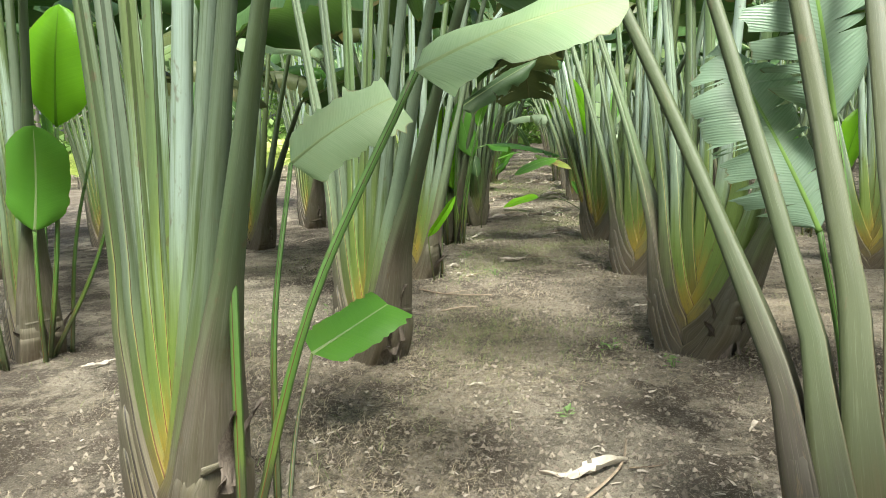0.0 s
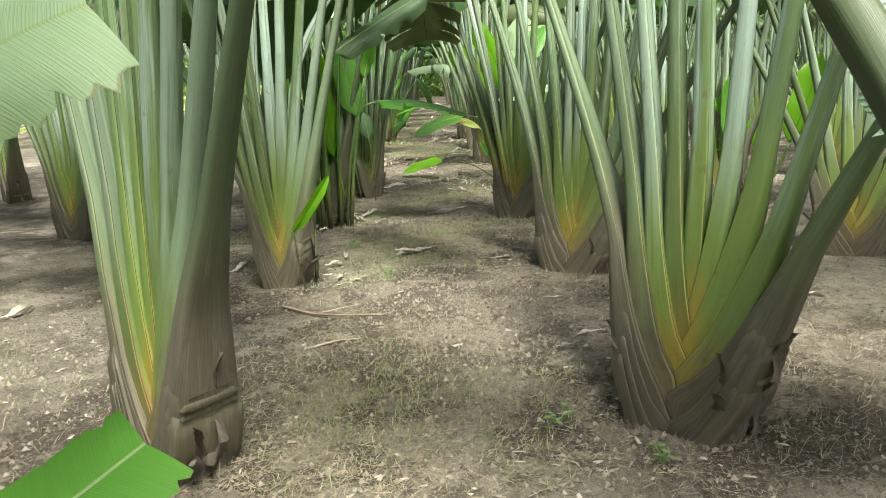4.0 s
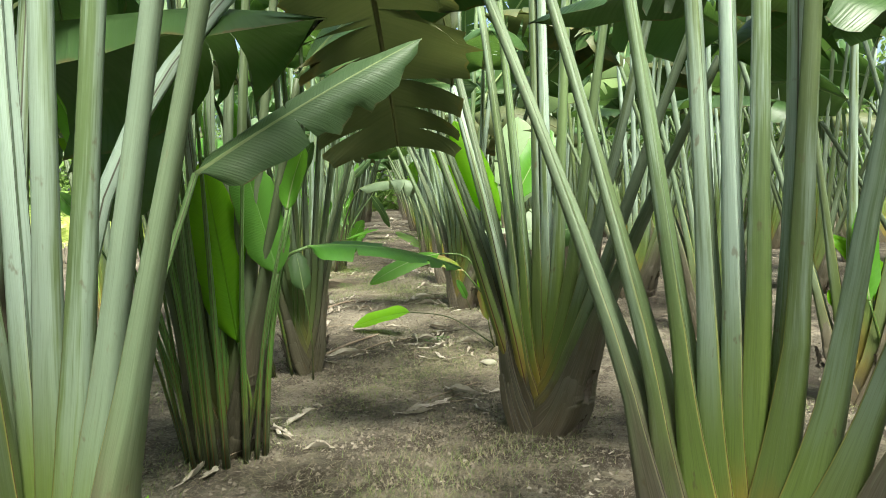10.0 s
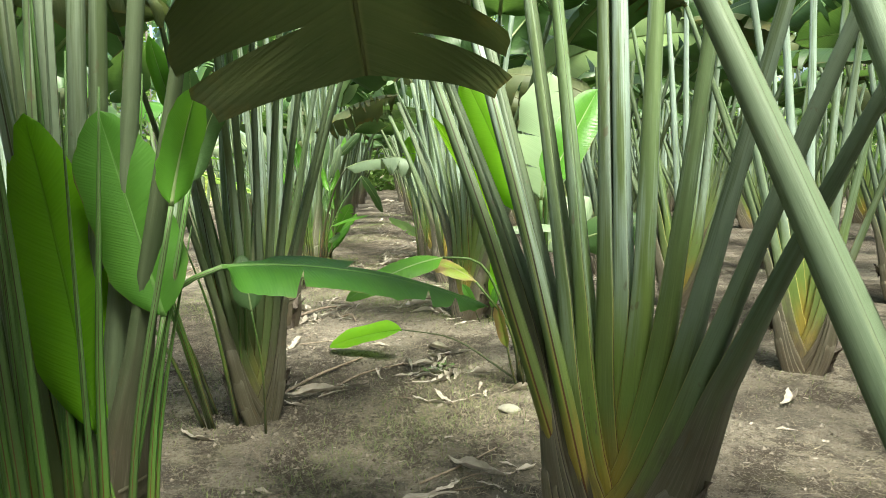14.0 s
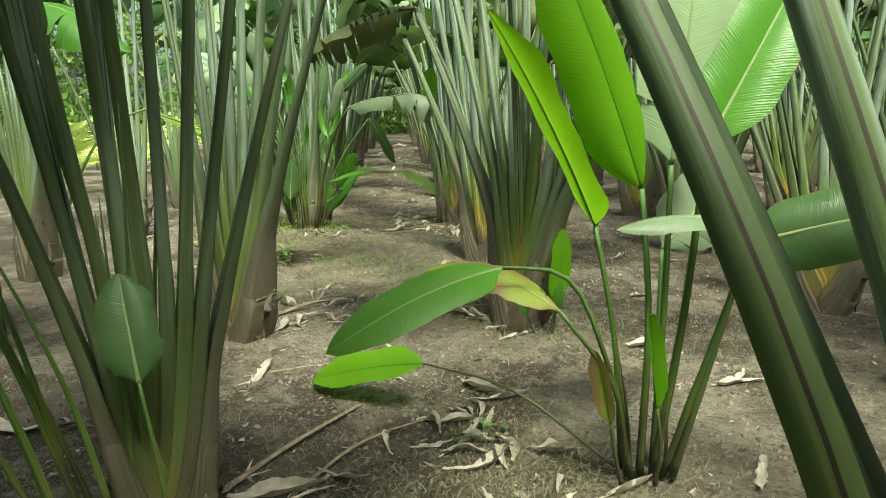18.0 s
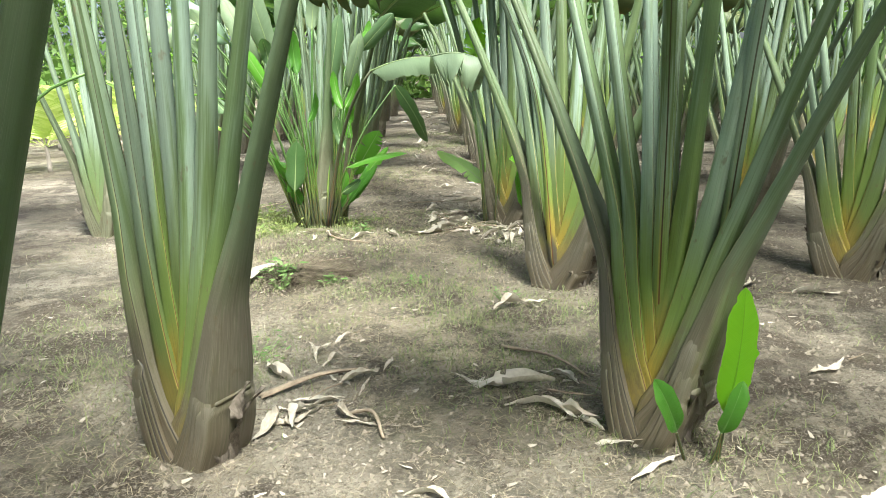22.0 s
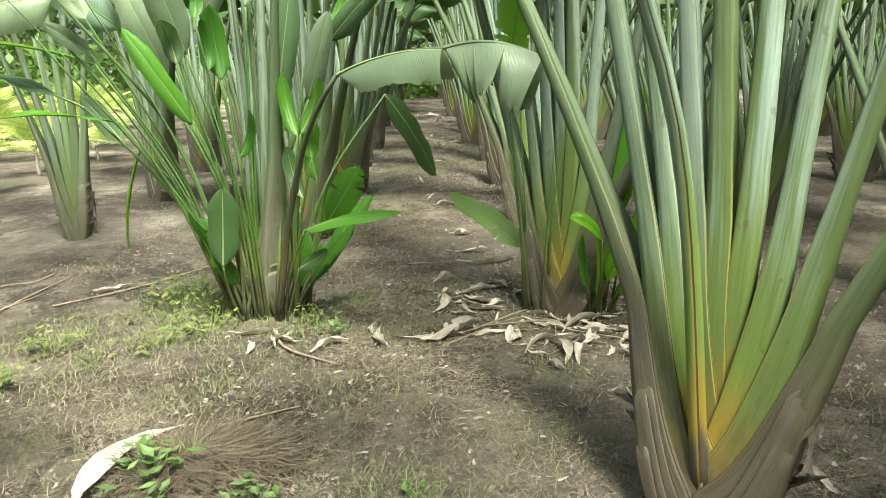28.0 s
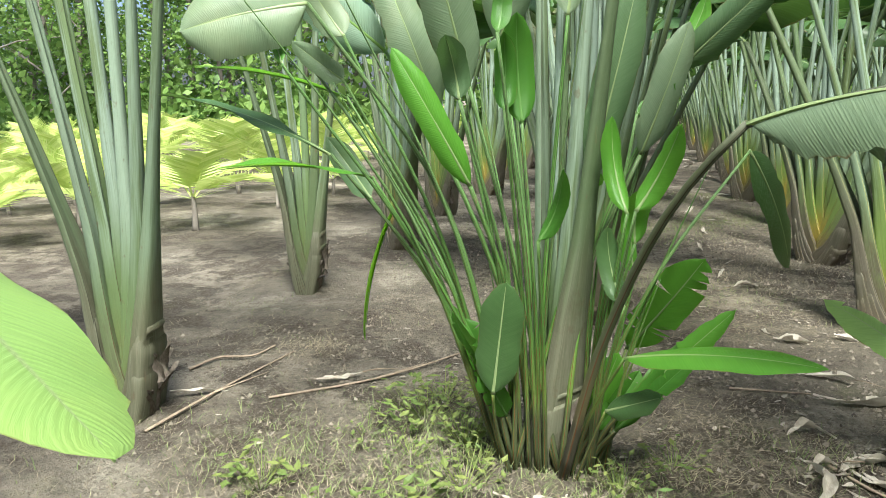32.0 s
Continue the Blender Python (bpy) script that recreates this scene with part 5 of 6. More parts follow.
# a long leaf reaching over from the next row
sucker_leaf(palm_m, [(-2.95, 13.8, 0.05), (-2.75, 13.95, 0.8), (-2.42, 14.06, 1.28), (-2.14, 14.01, 1.38)], (-1.245, 13.72, 1.035), 0.30, (0.42, 0.28, 0.86), 0.01, 0.035, 0.02, BLADE_LIGHT, fold=0.06, curl=0.15, rag=0.004, tail=0.5, rows=34, cols=6, label="light green blade reaching over the path")
sucker_leaf(palm_n, [(2.9, 7.95, 0.05), (3.0, 8.0, 0.3), (3.05, 8.1, 0.52)], (2.56, 8.2, 1.0), 0.14, (-0.3, -0.8, 0.5), 0.05, 0.024, 0.014, BLADE_FRESH, fold=0.4)
sucker_leaf(palm_n, [(2.9, 7.9, 0.05), (3.05, 7.85, 0.35), (3.12, 7.8, 0.6)], (3.35, 7.8, 1.35), 0.3, (0.2, -1, 0), 0.02, 0.03, 0.018, BLADE_FRESH, fold=0.2)
stems(palm_n, 6, 40, (2.9, 7.95), 0.12, (0.5, 1.0), 0.4, 0.7, [BLADE_FRESH, BLADE_MID], 0.026)


# ---- litter, twigs, weeds and grass ----
def dry_leaf_mesh(seed, L, W, curl, bend):
    """A dead leaf: a papery strip bent in plan, its edges ragged and turned up here and there."""
    r = np.random.RandomState(seed)
    n, c = 18, 6
    V, F = [], []
    ph = r.uniform(0, 6.28, 6)
    twist = r.uniform(-0.5, 0.5)
    for i in range(n):
        t = i / (n - 1)
        w = W / 2 * min(1, (t / 0.35)**1.0) * min(1, ((1 - t) / 0.5)**0.9) * (1 + 0.18 * math.sin(7 * t + ph[3])) + 0.003
        ang = bend * (t - 0.5) * 2
        cx, cy = L * (t - 0.5), L * bend * (t - 0.5)**2
        z = 0.010 + 0.012 * (1 + math.sin(4 * t + ph[0]))
        for j in range(c + 1):
            q = j / c * 2 - 1
            y = w * q * (1 - 0.12 * abs(curl)) + r.normal(0, 0.0035) * (j in (0, c))
            zz = z + w * curl * (q * q) * (0.6 + 0.6 * math.sin(5 * t + ph[1])) + twist * w * q * math.sin(3 * t + ph[4]) + 0.005 * math.sin(16 * t + 4 * q + ph[2]) + r.normal(0, 0.0012)
            V.append((cx - y * math.sin(ang), cy + y * math.cos(ang), max(0.002, zz)))
    for i in range(n - 1):
        for j in range(c):
            if j in (0, c - 1) and r.rand() < 0.10:
                continue
            a = i * (c + 1) + j
            F.append((a, a + 1, a + c + 2, a + c + 1))
    return mesh("dry_leaf", V, F, [DRY])


def dry_stalk_part(L, r):
    pts = [(L / 2 * 0.95, 0, 0.02), (L / 2 + 0.06, 0.02 * r.uniform(-1, 1), 0.02), (L / 2 + r.uniform(0.1, 0.22), r.uniform(-0.06, 0.06), 0.008)]
    return stalk_mesh(pts, 0.010, 0.005, 0.0, TWIG, n=6, seg=6)


R2 = np.random.RandomState(21)
DRY_LEAVES = []
for q in range(13):
    L = R2.uniform(0.22, 0.40) if q < 9 else R2.uniform(0.40, 0.60)
    ob = new("dry_leaf", dry_leaf_mesh(70 + q, L, R2.uniform(0.03, 0.07) if q < 9 else R2.uniform(0.06, 0.10), R2.uniform(0.3, 1.7), R2.uniform(-1.1, 1.1)))
    tagged(ob, "curled dry beige leaf lying on the soil", "leaf litter", "fallen dry leaves")
    if q % 2:
        part("stalk", dry_stalk_part(L, R2), ob)
    DRY_LEAVES.append(ob)
placed = 0


def lay(x, y, turn=None, size=1.0, which=None):
    global placed
    tpl = DRY_LEAVES[which if which is not None else R2.randint(9)]
    m = pose(x, y, float(land(x, y)) + 0.002, R2.uniform(-8, 8), R2.uniform(-8, 8), R2.uniform(0, 360) if turn is None else turn)
    p = copy_thing(tpl, m)
    p.scale = (size, size, size)
    placed += 1


for x, y, turn, size in ((-0.2, 6.64, 20, 1.2), (-1.0, 7.6, 80, 0.9), (0.10, 8.63, 10, 1.0), (0.22, 8.7, 35, 0.7), (0.16, 12.22, -30, 1.3), (0.34, 12.05, 150, 0.8), (-0.66, 12.13, 60, 0.9), (-0.74, 12.05, 80, 0.8), (0.38, 13.3, 5, 1.1), (0.52, 13.34, 12, 0.6),
                         (-0.49, 10.05, 15, 1.1), (-0.62, 9.95, 160, 0.8), (-0.01, 15.23, 30, 1.3), (0.31, 15.24, 75, 0.9), (1.0, 14.99, -20, 1.1), (0.36, 10.3, 70, 0.9), (0.42, 10.36, 100, 0.8), (1.62, 10.82, 0, 0.9), (-2.5, 3.62, 60, 0.9), (0.17, 2.46, 10, 0.9), (0.9, 2.9, 20, 0.5), (0.62, 3.2, 100, 0.35), (-0.3, 3.3, 5, 0.4),
                         (-2.15, 16.28, 35, 1.0), (-2.75, 16.0, 30, 0.9), (-0.55, 12.9, 50, 0.6), (0.45, 12.3, -45, 0.8), (0.62, 5.3, 5, 0.45), (0.70, 4.75, 20, 0.5), (-1.4, 6.3, 60, 0.6), (-0.9, 10.3, 120, 0.8), (-0.75, 11.2, 60, 0.8), (-1.0, 15.2, 100, 0.6), (1.3, 13.2, 110, 0.9), (1.35, 11.4, 20, 0.8), (1.25, 9.2, 80, 0.9), (1.9, 9.6, 20, 1.0), (2.3, 9.5, 50, 1.1)):
    lay(x, y, turn, size)
for cx, cy, n, sx, sy in ((0.24, 15.9, 22, 0.20, 0.28), (0.55, 15.2, 12, 0.32, 0.16), (0.95, 15.2, 12, 0.25, 0.2), (1.1, 15.5, 10, 0.2, 0.2), (-0.55, 12.2, 9, 0.14, 0.22), (-0.5, 10.1, 6, 0.2, 0.2), (0.45, 12.0, 6, 0.12, 0.25), (-0.65, 6.3, 5, 0.12, 0.3), (1.35, 6.5, 5, 0.2, 0.3), (-0.75, 8.4, 5, 0.15, 0.25), (0.5, 8.6, 5, 0.15, 0.25), (1.2, 4.3, 4, 0.15, 0.2), (-0.8, 15.35, 5, 0.2, 0.12), (0.28, 10.55, 14, 0.28, 0.2), (0.45, 9.95, 6, 0.2, 0.15), (-0.62, 12.5, 5, 0.12, 0.2), (0.1, 11.3, 4, 0.25, 0.3), (0.3, 17.9, 5, 0.3, 0.3), (-0.1, 19.5, 5, 0.5, 0.8), (0.1, 23.5, 8, 0.5, 2.0), (-1.9, 10.0, 6, 0.5, 1.0), (1.8, 14.5, 8, 0.5, 1.2), (1.7, 7.0, 6, 0.4, 1.0), (-2.1, 6.5, 5, 0.4, 1.5)):
    for _ in range(n):
        lay(cx + R2.normal(0, sx), cy + R2.normal(0, sy), None, R2.uniform(0.3, 0.95))
for q, ob in enumerate(DRY_LEAVES):
    x, y = R2.uniform(-0.5, 0.5), 20 + q * 0.8
    ob.matrix_world = pose(x, y, float(land(x, y)) + 0.002, 0, 0, R2.uniform(0, 360))

big_sheath = new("dry_leaf", dry_leaf_mesh(203, 0.62, 0.11, 0.4, 0.75))
big_sheath.matrix_world = pose(-1.27, 14.12, float(land(-1.24, 14.12)) + 0.002, 0, 0, 255)
tagged(big_sheath, "large pale dry sheath curved round a mound of dead grass", "leaf litter", "fallen dry leaves")

# larger dead blades at the feet of the palms
for x, y, turn, size, which in ((0.18, 16.9, -35, 0.7, 9), (0.34, 16.55, 10, 0.9, 10), (0.12, 15.98, 70, 0.7, 11), (0.18, 15.71, -30, 0.6, 12), (0.52, 15.40, -35, 0.55, 9), (0.0, 15.3, 30, 0.7, 10), (0.34, 15.25, 75, 0.55, 11), (0.67, 15.19, -40, 0.45, 12),
                                (-1.02, 15.38, 15, 0.6, 10), (1.12, 15.63, -30, 0.7, 11), (1.11, 15.41, 10, 0.7, 12), (0.26, 10.55, 60, 0.5, 9), (0.32, 10.25, 40, 0.8, 10), (-0.67, 12.09, 30, 0.6, 11), (0.78, 10.0, 20, 0.6, 12), (1.32, 10.04, 60, 0.6, 9), (-1.76, 10.76, 0, 1.1, 11),
                                (0.46, 10.85, 20, 0.6, 12), (1.62, 10.84, 35, 0.6, 10), (-0.17, 6.66, 40, 0.8, 11), (-1.09, 7.6, 70, 0.6, 12), (0.39, 6.38, 10, 0.4, 9), (0.04, 8.55, 15, 0.6, 10), (-0.75, 8.5, 40, 0.7, 9), (1.73, 6.6, 20, 0.5, 12), (1.66, 12.3, 30, 0.6, 11)):
    lay(x, y, turn, size, which)


def fallen_blade(x, y, turn, L, W, mat, label):
    ob = empty("fallen_leaf", pose(x, y, float(land(x, y)) + 0.01, 0, 0, turn), label, "leaf")
    part("blade", blade_mesh((0, 0, 0.015), (L, 0, 0.02), W, (0, -0.5, 0.85), 0.02, 0.35, 0.3, 1, int(1000 * L), mat, rows=18, cols=4, rag=0.005), ob)
    part("stalk", stalk_mesh([(-0.25, 0.02, 0.004), (-0.1, 0.0, 0.012), (0.01, 0, 0.015)], 0.010, 0.016, 0.1, STALK_GREEN, n=6, seg=6), ob)


fallen_blade(1.42, 15.95, -115, 0.6, 0.12, BLADE_MID, "green fallen blade lying beside the palm")
fallen_blade(0.92, 15.26, -50, 0.36, 0.08, BLADE_BROWN, "half-dry green and brown fallen blade on litter")

# rotting dry stalks and twigs
def twig(points, w, label="dry brown twig on bare soil", branch=False):
    p0 = points[0]
    pts = [(x - p0[0], y - p0[1], float(land(x, y)) - float(land(p0[0], p0[1])) + w * 0.5 + h) for x, y, h in points]
    ob = new("twig", stalk_mesh(pts, w, w * 0.6, 0.0, TWIG, n=12, seg=6))
    ob.location = (p0[0], p0[1], float(land(p0[0], p0[1])))
    tagged(ob, label, "twig", "fallen twigs")
    if branch:
        a, b = np.array(pts[1]), np.array(pts[-1])
        part("side_twig", stalk_mesh([a, a + 0.12 * (b - a) + np.array((0.05, 0.06, 0.004)), a + 0.28 * (b - a) + np.array((0.10, 0.15, 0.0))], w * 0.6, w * 0.3, 0, TWIG, n=6, seg=6), ob)


twig([(-0.92, 5.46, 0), (-0.7, 5.3, 0.01), (-0.33, 5.24, 0)], 0.018, branch=True)
twig([(-0.66, 4.78, 0), (-0.5, 4.84, 0.005), (-0.42, 4.87, 0)], 0.016)
twig([(-0.62, 5.9, 0), (-0.5, 6.0, 0.01), (-0.42, 6.1, 0)], 0.012)
twig([(-0.72, 10.1, 0), (-0.5, 10.42, 0.01), (-0.22, 10.82, 0)], 0.026, "pale dry leaf stalk lying on the soil")
twig([(-0.45, 10.05, 0), (-0.2, 10.45, 0.02), (0.15, 10.72, 0.01)], 0.018, "pale dry leaf stalk lying on the soil")
twig([(-0.95, 14.38, 0), (-0.8, 14.46, 0.01), (-0.66, 14.56, 0)], 0.014)
twig([(-0.45, 12.1, 0), (-0.36, 12.05, 0.03), (-0.30, 11.88, 0)], 0.02, "curved dark twig on bare soil")
twig([(-0.25, 16.65, 0), (-0.05, 16.66, 0.005), (0.12, 16.68, 0)], 0.014)
twig([(0.02, 15.95, 0), (0.16, 15.8, 0.005), (0.30, 15.68, 0)], 0.016)
twig([(-0.19, 15.18, 0), (0.12, 15.3, 0.02), (0.36, 15.55, 0.02), (0.53, 15.68, 0.01)], 0.016, "long pale dry stalk lying on the soil")
for q in range(12):
    a = R2.uniform(0, 6.28)
    x, y = 0.85 + 0.3 * math.cos(a), 15.45 + 0.22 * math.sin(a)
    twig([(x, y, 0.01), (x + 0.12 * math.cos(a + 0.3), y + 0.12 * math.sin(a + 0.3), 0.03), (x + R2.uniform(0.2, 0.4) * math.cos(a), y + R2.uniform(0.2, 0.4) * math.sin(a), 0)], R2.uniform(0.005, 0.010), "dark rotting stalk among dry leaves")
twig([(-0.05, 15.1, 0), (0.2, 15.35, 0.01), (0.4, 15.5, 0.02), (0.6, 15.45, 0)], 0.012, "long dry curved stalk lying on the soil")
twig([(0.45, 15.45, 0), (0.8, 15.2, 0.02), (1.25, 15.0, 0)], 0.011, branch=True)
twig([(-0.95, 15.45, 0), (-0.85, 15.2, 0.01), (-0.55, 14.95, 0)], 0.018, "dry sheath stalk lying on the soil")
twig([(-0.85, 12.3, 0), (-0.6, 12.42, 0.02), (-0.4, 12.5, 0)], 0.03, "split pale dry stalk lying on the soil")
twig([(-0.85, 11.2, 0), (-0.5, 11.35, 0.0), (-0.2, 11.4, 0)], 0.012)
twig([(-2.4, 16.0, 0), (-2.0, 16.3, 0.005), (-1.6, 16.9, 0)], 0.016, branch=True)
twig([(-2.98, 16.2, 0), (-2.9, 16.36, 0.01), (-2.74, 16.42, 0.01), (-2.70, 16.62, 0)], 0.018, "pale dry curved stalk lying on the soil")
twig([(-2.77, 15.57, 0), (-2.7, 16.0, 0.01), (-2.55, 16.55, 0)], 0.016, branch=True)
twig([(0.1, 8.8, 0), (0.3, 8.9, 0.01), (0.5, 9.1, 0)], 0.014)
twig([(0.25, 12.75, 0), (0.5, 12.4, 0.02), (0.58, 12.3, 0)], 0.02)
twig([(0.1, 2.2, 0), (0.3, 2.5, 0.01), (0.35, 2.75, 0)], 0.014)

# a pale stone
def stone():
    bm = bmesh.new()
    bmesh.ops.create_icosphere(bm, subdivisions=3, radius=0.065)
    for v in bm.verts:
        v.co *= 1 + 0.3 * noise.noise(v.co * 17) + 0.08 * noise.noise(v.co * 60)
        v.co.y *= 0.75
        v.co.z = max(v.co.z * 0.4, -0.02)
    me = bpy.data.meshes.new("stone")
    bm.to_mesh(me)
    bm.free()
    me.materials.append(STONE)
    me.polygons.foreach_set("use_smooth", np.ones(len(me.polygons), bool))
    ob = tagged(new("stone", me), "rounded pale stone half sunk in the soil", "stone")
    ob.location = (0.67, 9.68, float(land(0.67, 9.68)) + 0.015)


stone()


def patch_field(x, y, k):
    """Where the ground cover gathers: 0 to 1."""
    return 0.5 + 0.5 * np.sin(1.7 * x + 2.1 * np.sin(0.9 * y + k)) * np.sin(1.3 * y + 1.7 * np.sin(1.1 * x + 2 * k))


def scatter(n, seed, k, sharp, xr=(-3.6, 3.4), yr=(1.2, 24.0), near=1.5):
    r = np.random.RandomState(seed)
    out = []
    while len(out) < n:
        x = np.clip(r.normal(0, near, 4000), *xr)
        y = yr[0] + (yr[1] - yr[0]) * r.rand(4000)**1.25
        ok = r.rand(4000) < patch_field(x, y, k)**sharp
        out += list(zip(x[ok], y[ok]))
    return np.array(out[:n]).reshape(-1, 2), r


def strips(name, label, n, seed, k, sharp, length, width, lift, mat, category, near=1.5, extra=()):
    """Many thin bent strips in one mesh: straw, grass, chips."""
    P, r = scatter(n, seed, k, sharp, near=near)
    for cx, cy, m, s in extra:
        P = np.r_[P, np.c_[r.normal(cx, s, m), r.normal(cy, s, m)]]
    n = len(P)
    z = land(P[:, 0], P[:, 1])
    a = r.uniform(0, 2 * np.pi, n)
    L = r.uniform(*length, n)
    w = r.uniform(*width, n) / 2
    d = np.stack([np.cos(a), np.sin(a)], -1)
    s = np.stack([-np.sin(a), np.cos(a)], -1)
    up = r.uniform(*lift, n)
    bend = r.normal(0, 0.25, n)
    V = np.zeros((n, 6, 3))
    for q, f in enumerate((0.0, 0.55, 1.0)):
        cx = P + d * (L * f * np.sqrt(np.maximum(0.02, 1 - up**2)))[:, None] + s * (bend * L * f * f)[:, None]
        h = z + 0.004 + L * up * (f if q < 2 else f * 0.85)
        ww = w * (1.0, 0.85, 0.25)[q]
        V[:, 2 * q, :2], V[:, 2 * q + 1, :2] = cx - s * ww[:, None], cx + s * ww[:, None]
        V[:, 2 * q, 2], V[:, 2 * q + 1, 2] = h, h + 0.3 * ww
    b = np.arange(n)[:, None] * 6
    F = np.concatenate([b + np.array([0, 1, 3, 2]), b + np.array([2, 3, 5, 4])])
    ob = new(name, mesh(name, V.reshape(-1, 3), F, [mat], smooth=False))
    tagged(ob, label, category, kind="stuff")


strips("straw_litter", "thin dry straw scattered over the soil", 130000, 41, 0.3, 1.6, (0.015, 0.085), (0.0011, 0.0030), (-0.01, 0.16), STRAW, "litter")
strips("leaf_chips", "small pale flakes of dry leaf on the soil", 6500, 42, 1.1, 0.8, (0.008, 0.045), (0.004, 0.020), (0.0, 0.25), CHIPS, "litter")
strips("grass_tufts", "sparse short green grass on bare soil", 30000, 43, 2.0, 3.5, (0.02, 0.07), (0.0016, 0.0036), (0.5, 0.95), GRASS, "grass", 1.3,
       ((-1.35, 15.75, 500, 0.17), (-1.3, 15.45, 400, 0.2), (-0.72, 15.6, 350, 0.14), (-1.7, 15.6, 400, 0.25), (-2.3, 15.6, 300, 0.3), *[(-1.9 + 0.55 * (q % 6) + 0.2 * math.sin(5.0 * q), 12.6 + 0.62 * (q // 6) + 0.25 * math.sin(3.1 * q), 280, 0.15) for q in range(36)], (-0.36, 13.66, 260, 0.13), (0.11, 13.12, 240, 0.12), (0.05, 13.7, 200, 0.16), (0.7, 13.1, 220, 0.13), (-1.1, 12.87, 260, 0.12), (-1.26, 4.93, 200, 0.12), (-1.6, 16.0, 300, 0.17), (-0.7, 15.4, 200, 0.16), (-0.16, 13.9, 200, 0.15), (0.4, 4.3, 160, 0.12), (-0.3, 14.5, 200, 0.25), (-2.05, 15.3, 250, 0.25), (2.7, 8.1, 300, 0.3), (-1.0, 15.2, 250, 0.2), (0.2, 3.6, 150, 0.2)))
strips("dry_grass", "thin dead grass on the soil", 52000, 44, 4.1, 2.6, (0.02, 0.065), (0.0012, 0.003), (0.25, 0.9), STRAW, "grass", 1.5,
       ((-2.45, 16.66, 600, 0.12), (-2.1, 15.3, 400, 0.2), (-1.7, 15.0, 500, 0.3), (-0.3, 13.9, 500, 0.3), (-1.5, 14.4, 500, 0.3), (0.3, 13.8, 400, 0.25), (-0.6, 15.2, 400, 0.25), (-2.6, 15.2, 400, 0.3)))
strips("dead_grass_heap", "heap of long dead grass over a low mound", 0, 46, 1.0, 1.0, (0.07, 0.24), (0.0020, 0.0050), (-0.02, 0.30), HEAP, "grass", 1.5,
       ((-1.02, 14.12, 700, 0.08), (-0.88, 14.15, 800, 0.09), (-0.75, 14.16, 400, 0.08), (-0.95, 14.02, 400, 0.07)))


def crumbs():
    P, r = scatter(80000, 45, 3.3, 0.6)
    n = len(P)
    s = 0.003 + 0.014 * r.rand(n)**3
    z = land(P[:, 0], P[:, 1])
    base = np.array([(1, 0, 0), (-0.5, 0.87, 0), (-0.5, -0.87, 0), (0, 0, 1.0)], float)
    a = r.uniform(0, 6.28, n)
    V = np.zeros((n, 4, 3))
    V[:, :, 0] = P[:, 0][:, None] + s[:, None] * (base[:, 0] * np.cos(a)[:, None] - base[:, 1] * np.sin(a)[:, None])
    V[:, :, 1] = P[:, 1][:, None] + s[:, None] * (base[:, 0] * np.sin(a)[:, None] + base[:, 1] * np.cos(a)[:, None])
    V[:, :, 2] = z[:, None] + s[:, None] * base[:, 2]
    b = np.arange(n)[:, None] * 4
    F = np.concatenate([b + np.array([0, 1, 3]), b + np.array([1, 2, 3]), b + np.array([2, 0, 3])])
    tagged(new("soil_crumbs", mesh("soil_crumbs", V.reshape(-1, 3), F, [PEBBLE], smooth=False)), "small crumbs and clods of dry soil", "soil", kind="stuff")


crumbs()


def weed(x, y, seed, n=16, size=0.05, spread_r=0.11, height=0.12, mat=None):
    """A low herb: thin stems with small pointed leaves."""
    r = np.random.RandomState(seed)
    ob = empty("weed", pose(x, y, float(land(x, y))), "low green weed with small leaves", "plant", "weeds")
    V, F = [], []
    for _ in range(n):
        a, d, h = r.uniform(0, 6.28), spread_r * math.sqrt(r.rand()), height * r.uniform(0.2, 1)
        c = np.array((d * math.cos(a), d * math.sin(a), h))
        L, b = size * r.uniform(0.6, 1.3), r.uniform(0, 6.28)
        t = np.array((math.cos(b), math.sin(b), r.uniform(-0.3, 0.5)))
        s = np.array((-math.sin(b), math.cos(b), 0))
        k = len(V)
        V += [c, c + t * L * 0.4 + s * L * 0.28, c + t * L, c + t * L * 0.4 - s * L * 0.28, c + t * L * 0.45 + np.array((0, 0, -0.12 * L))]
        F += [(k, k + 1, k + 4), (k + 1, k + 2, k + 4), (k + 2, k + 3, k + 4), (k + 3, k, k + 4)]
        root = c * np.array((0.3, 0.3, 0))
        k = len(V)
        V += [root, root + np.array((0.004, 0, 0)), c + np.array((0.002, 0, 0)), c]
        F += [(k, k + 1, k + 2, k + 3)]
    part("foliage", mesh("foliage", V, F, [mat or WEED], smooth=False), ob)


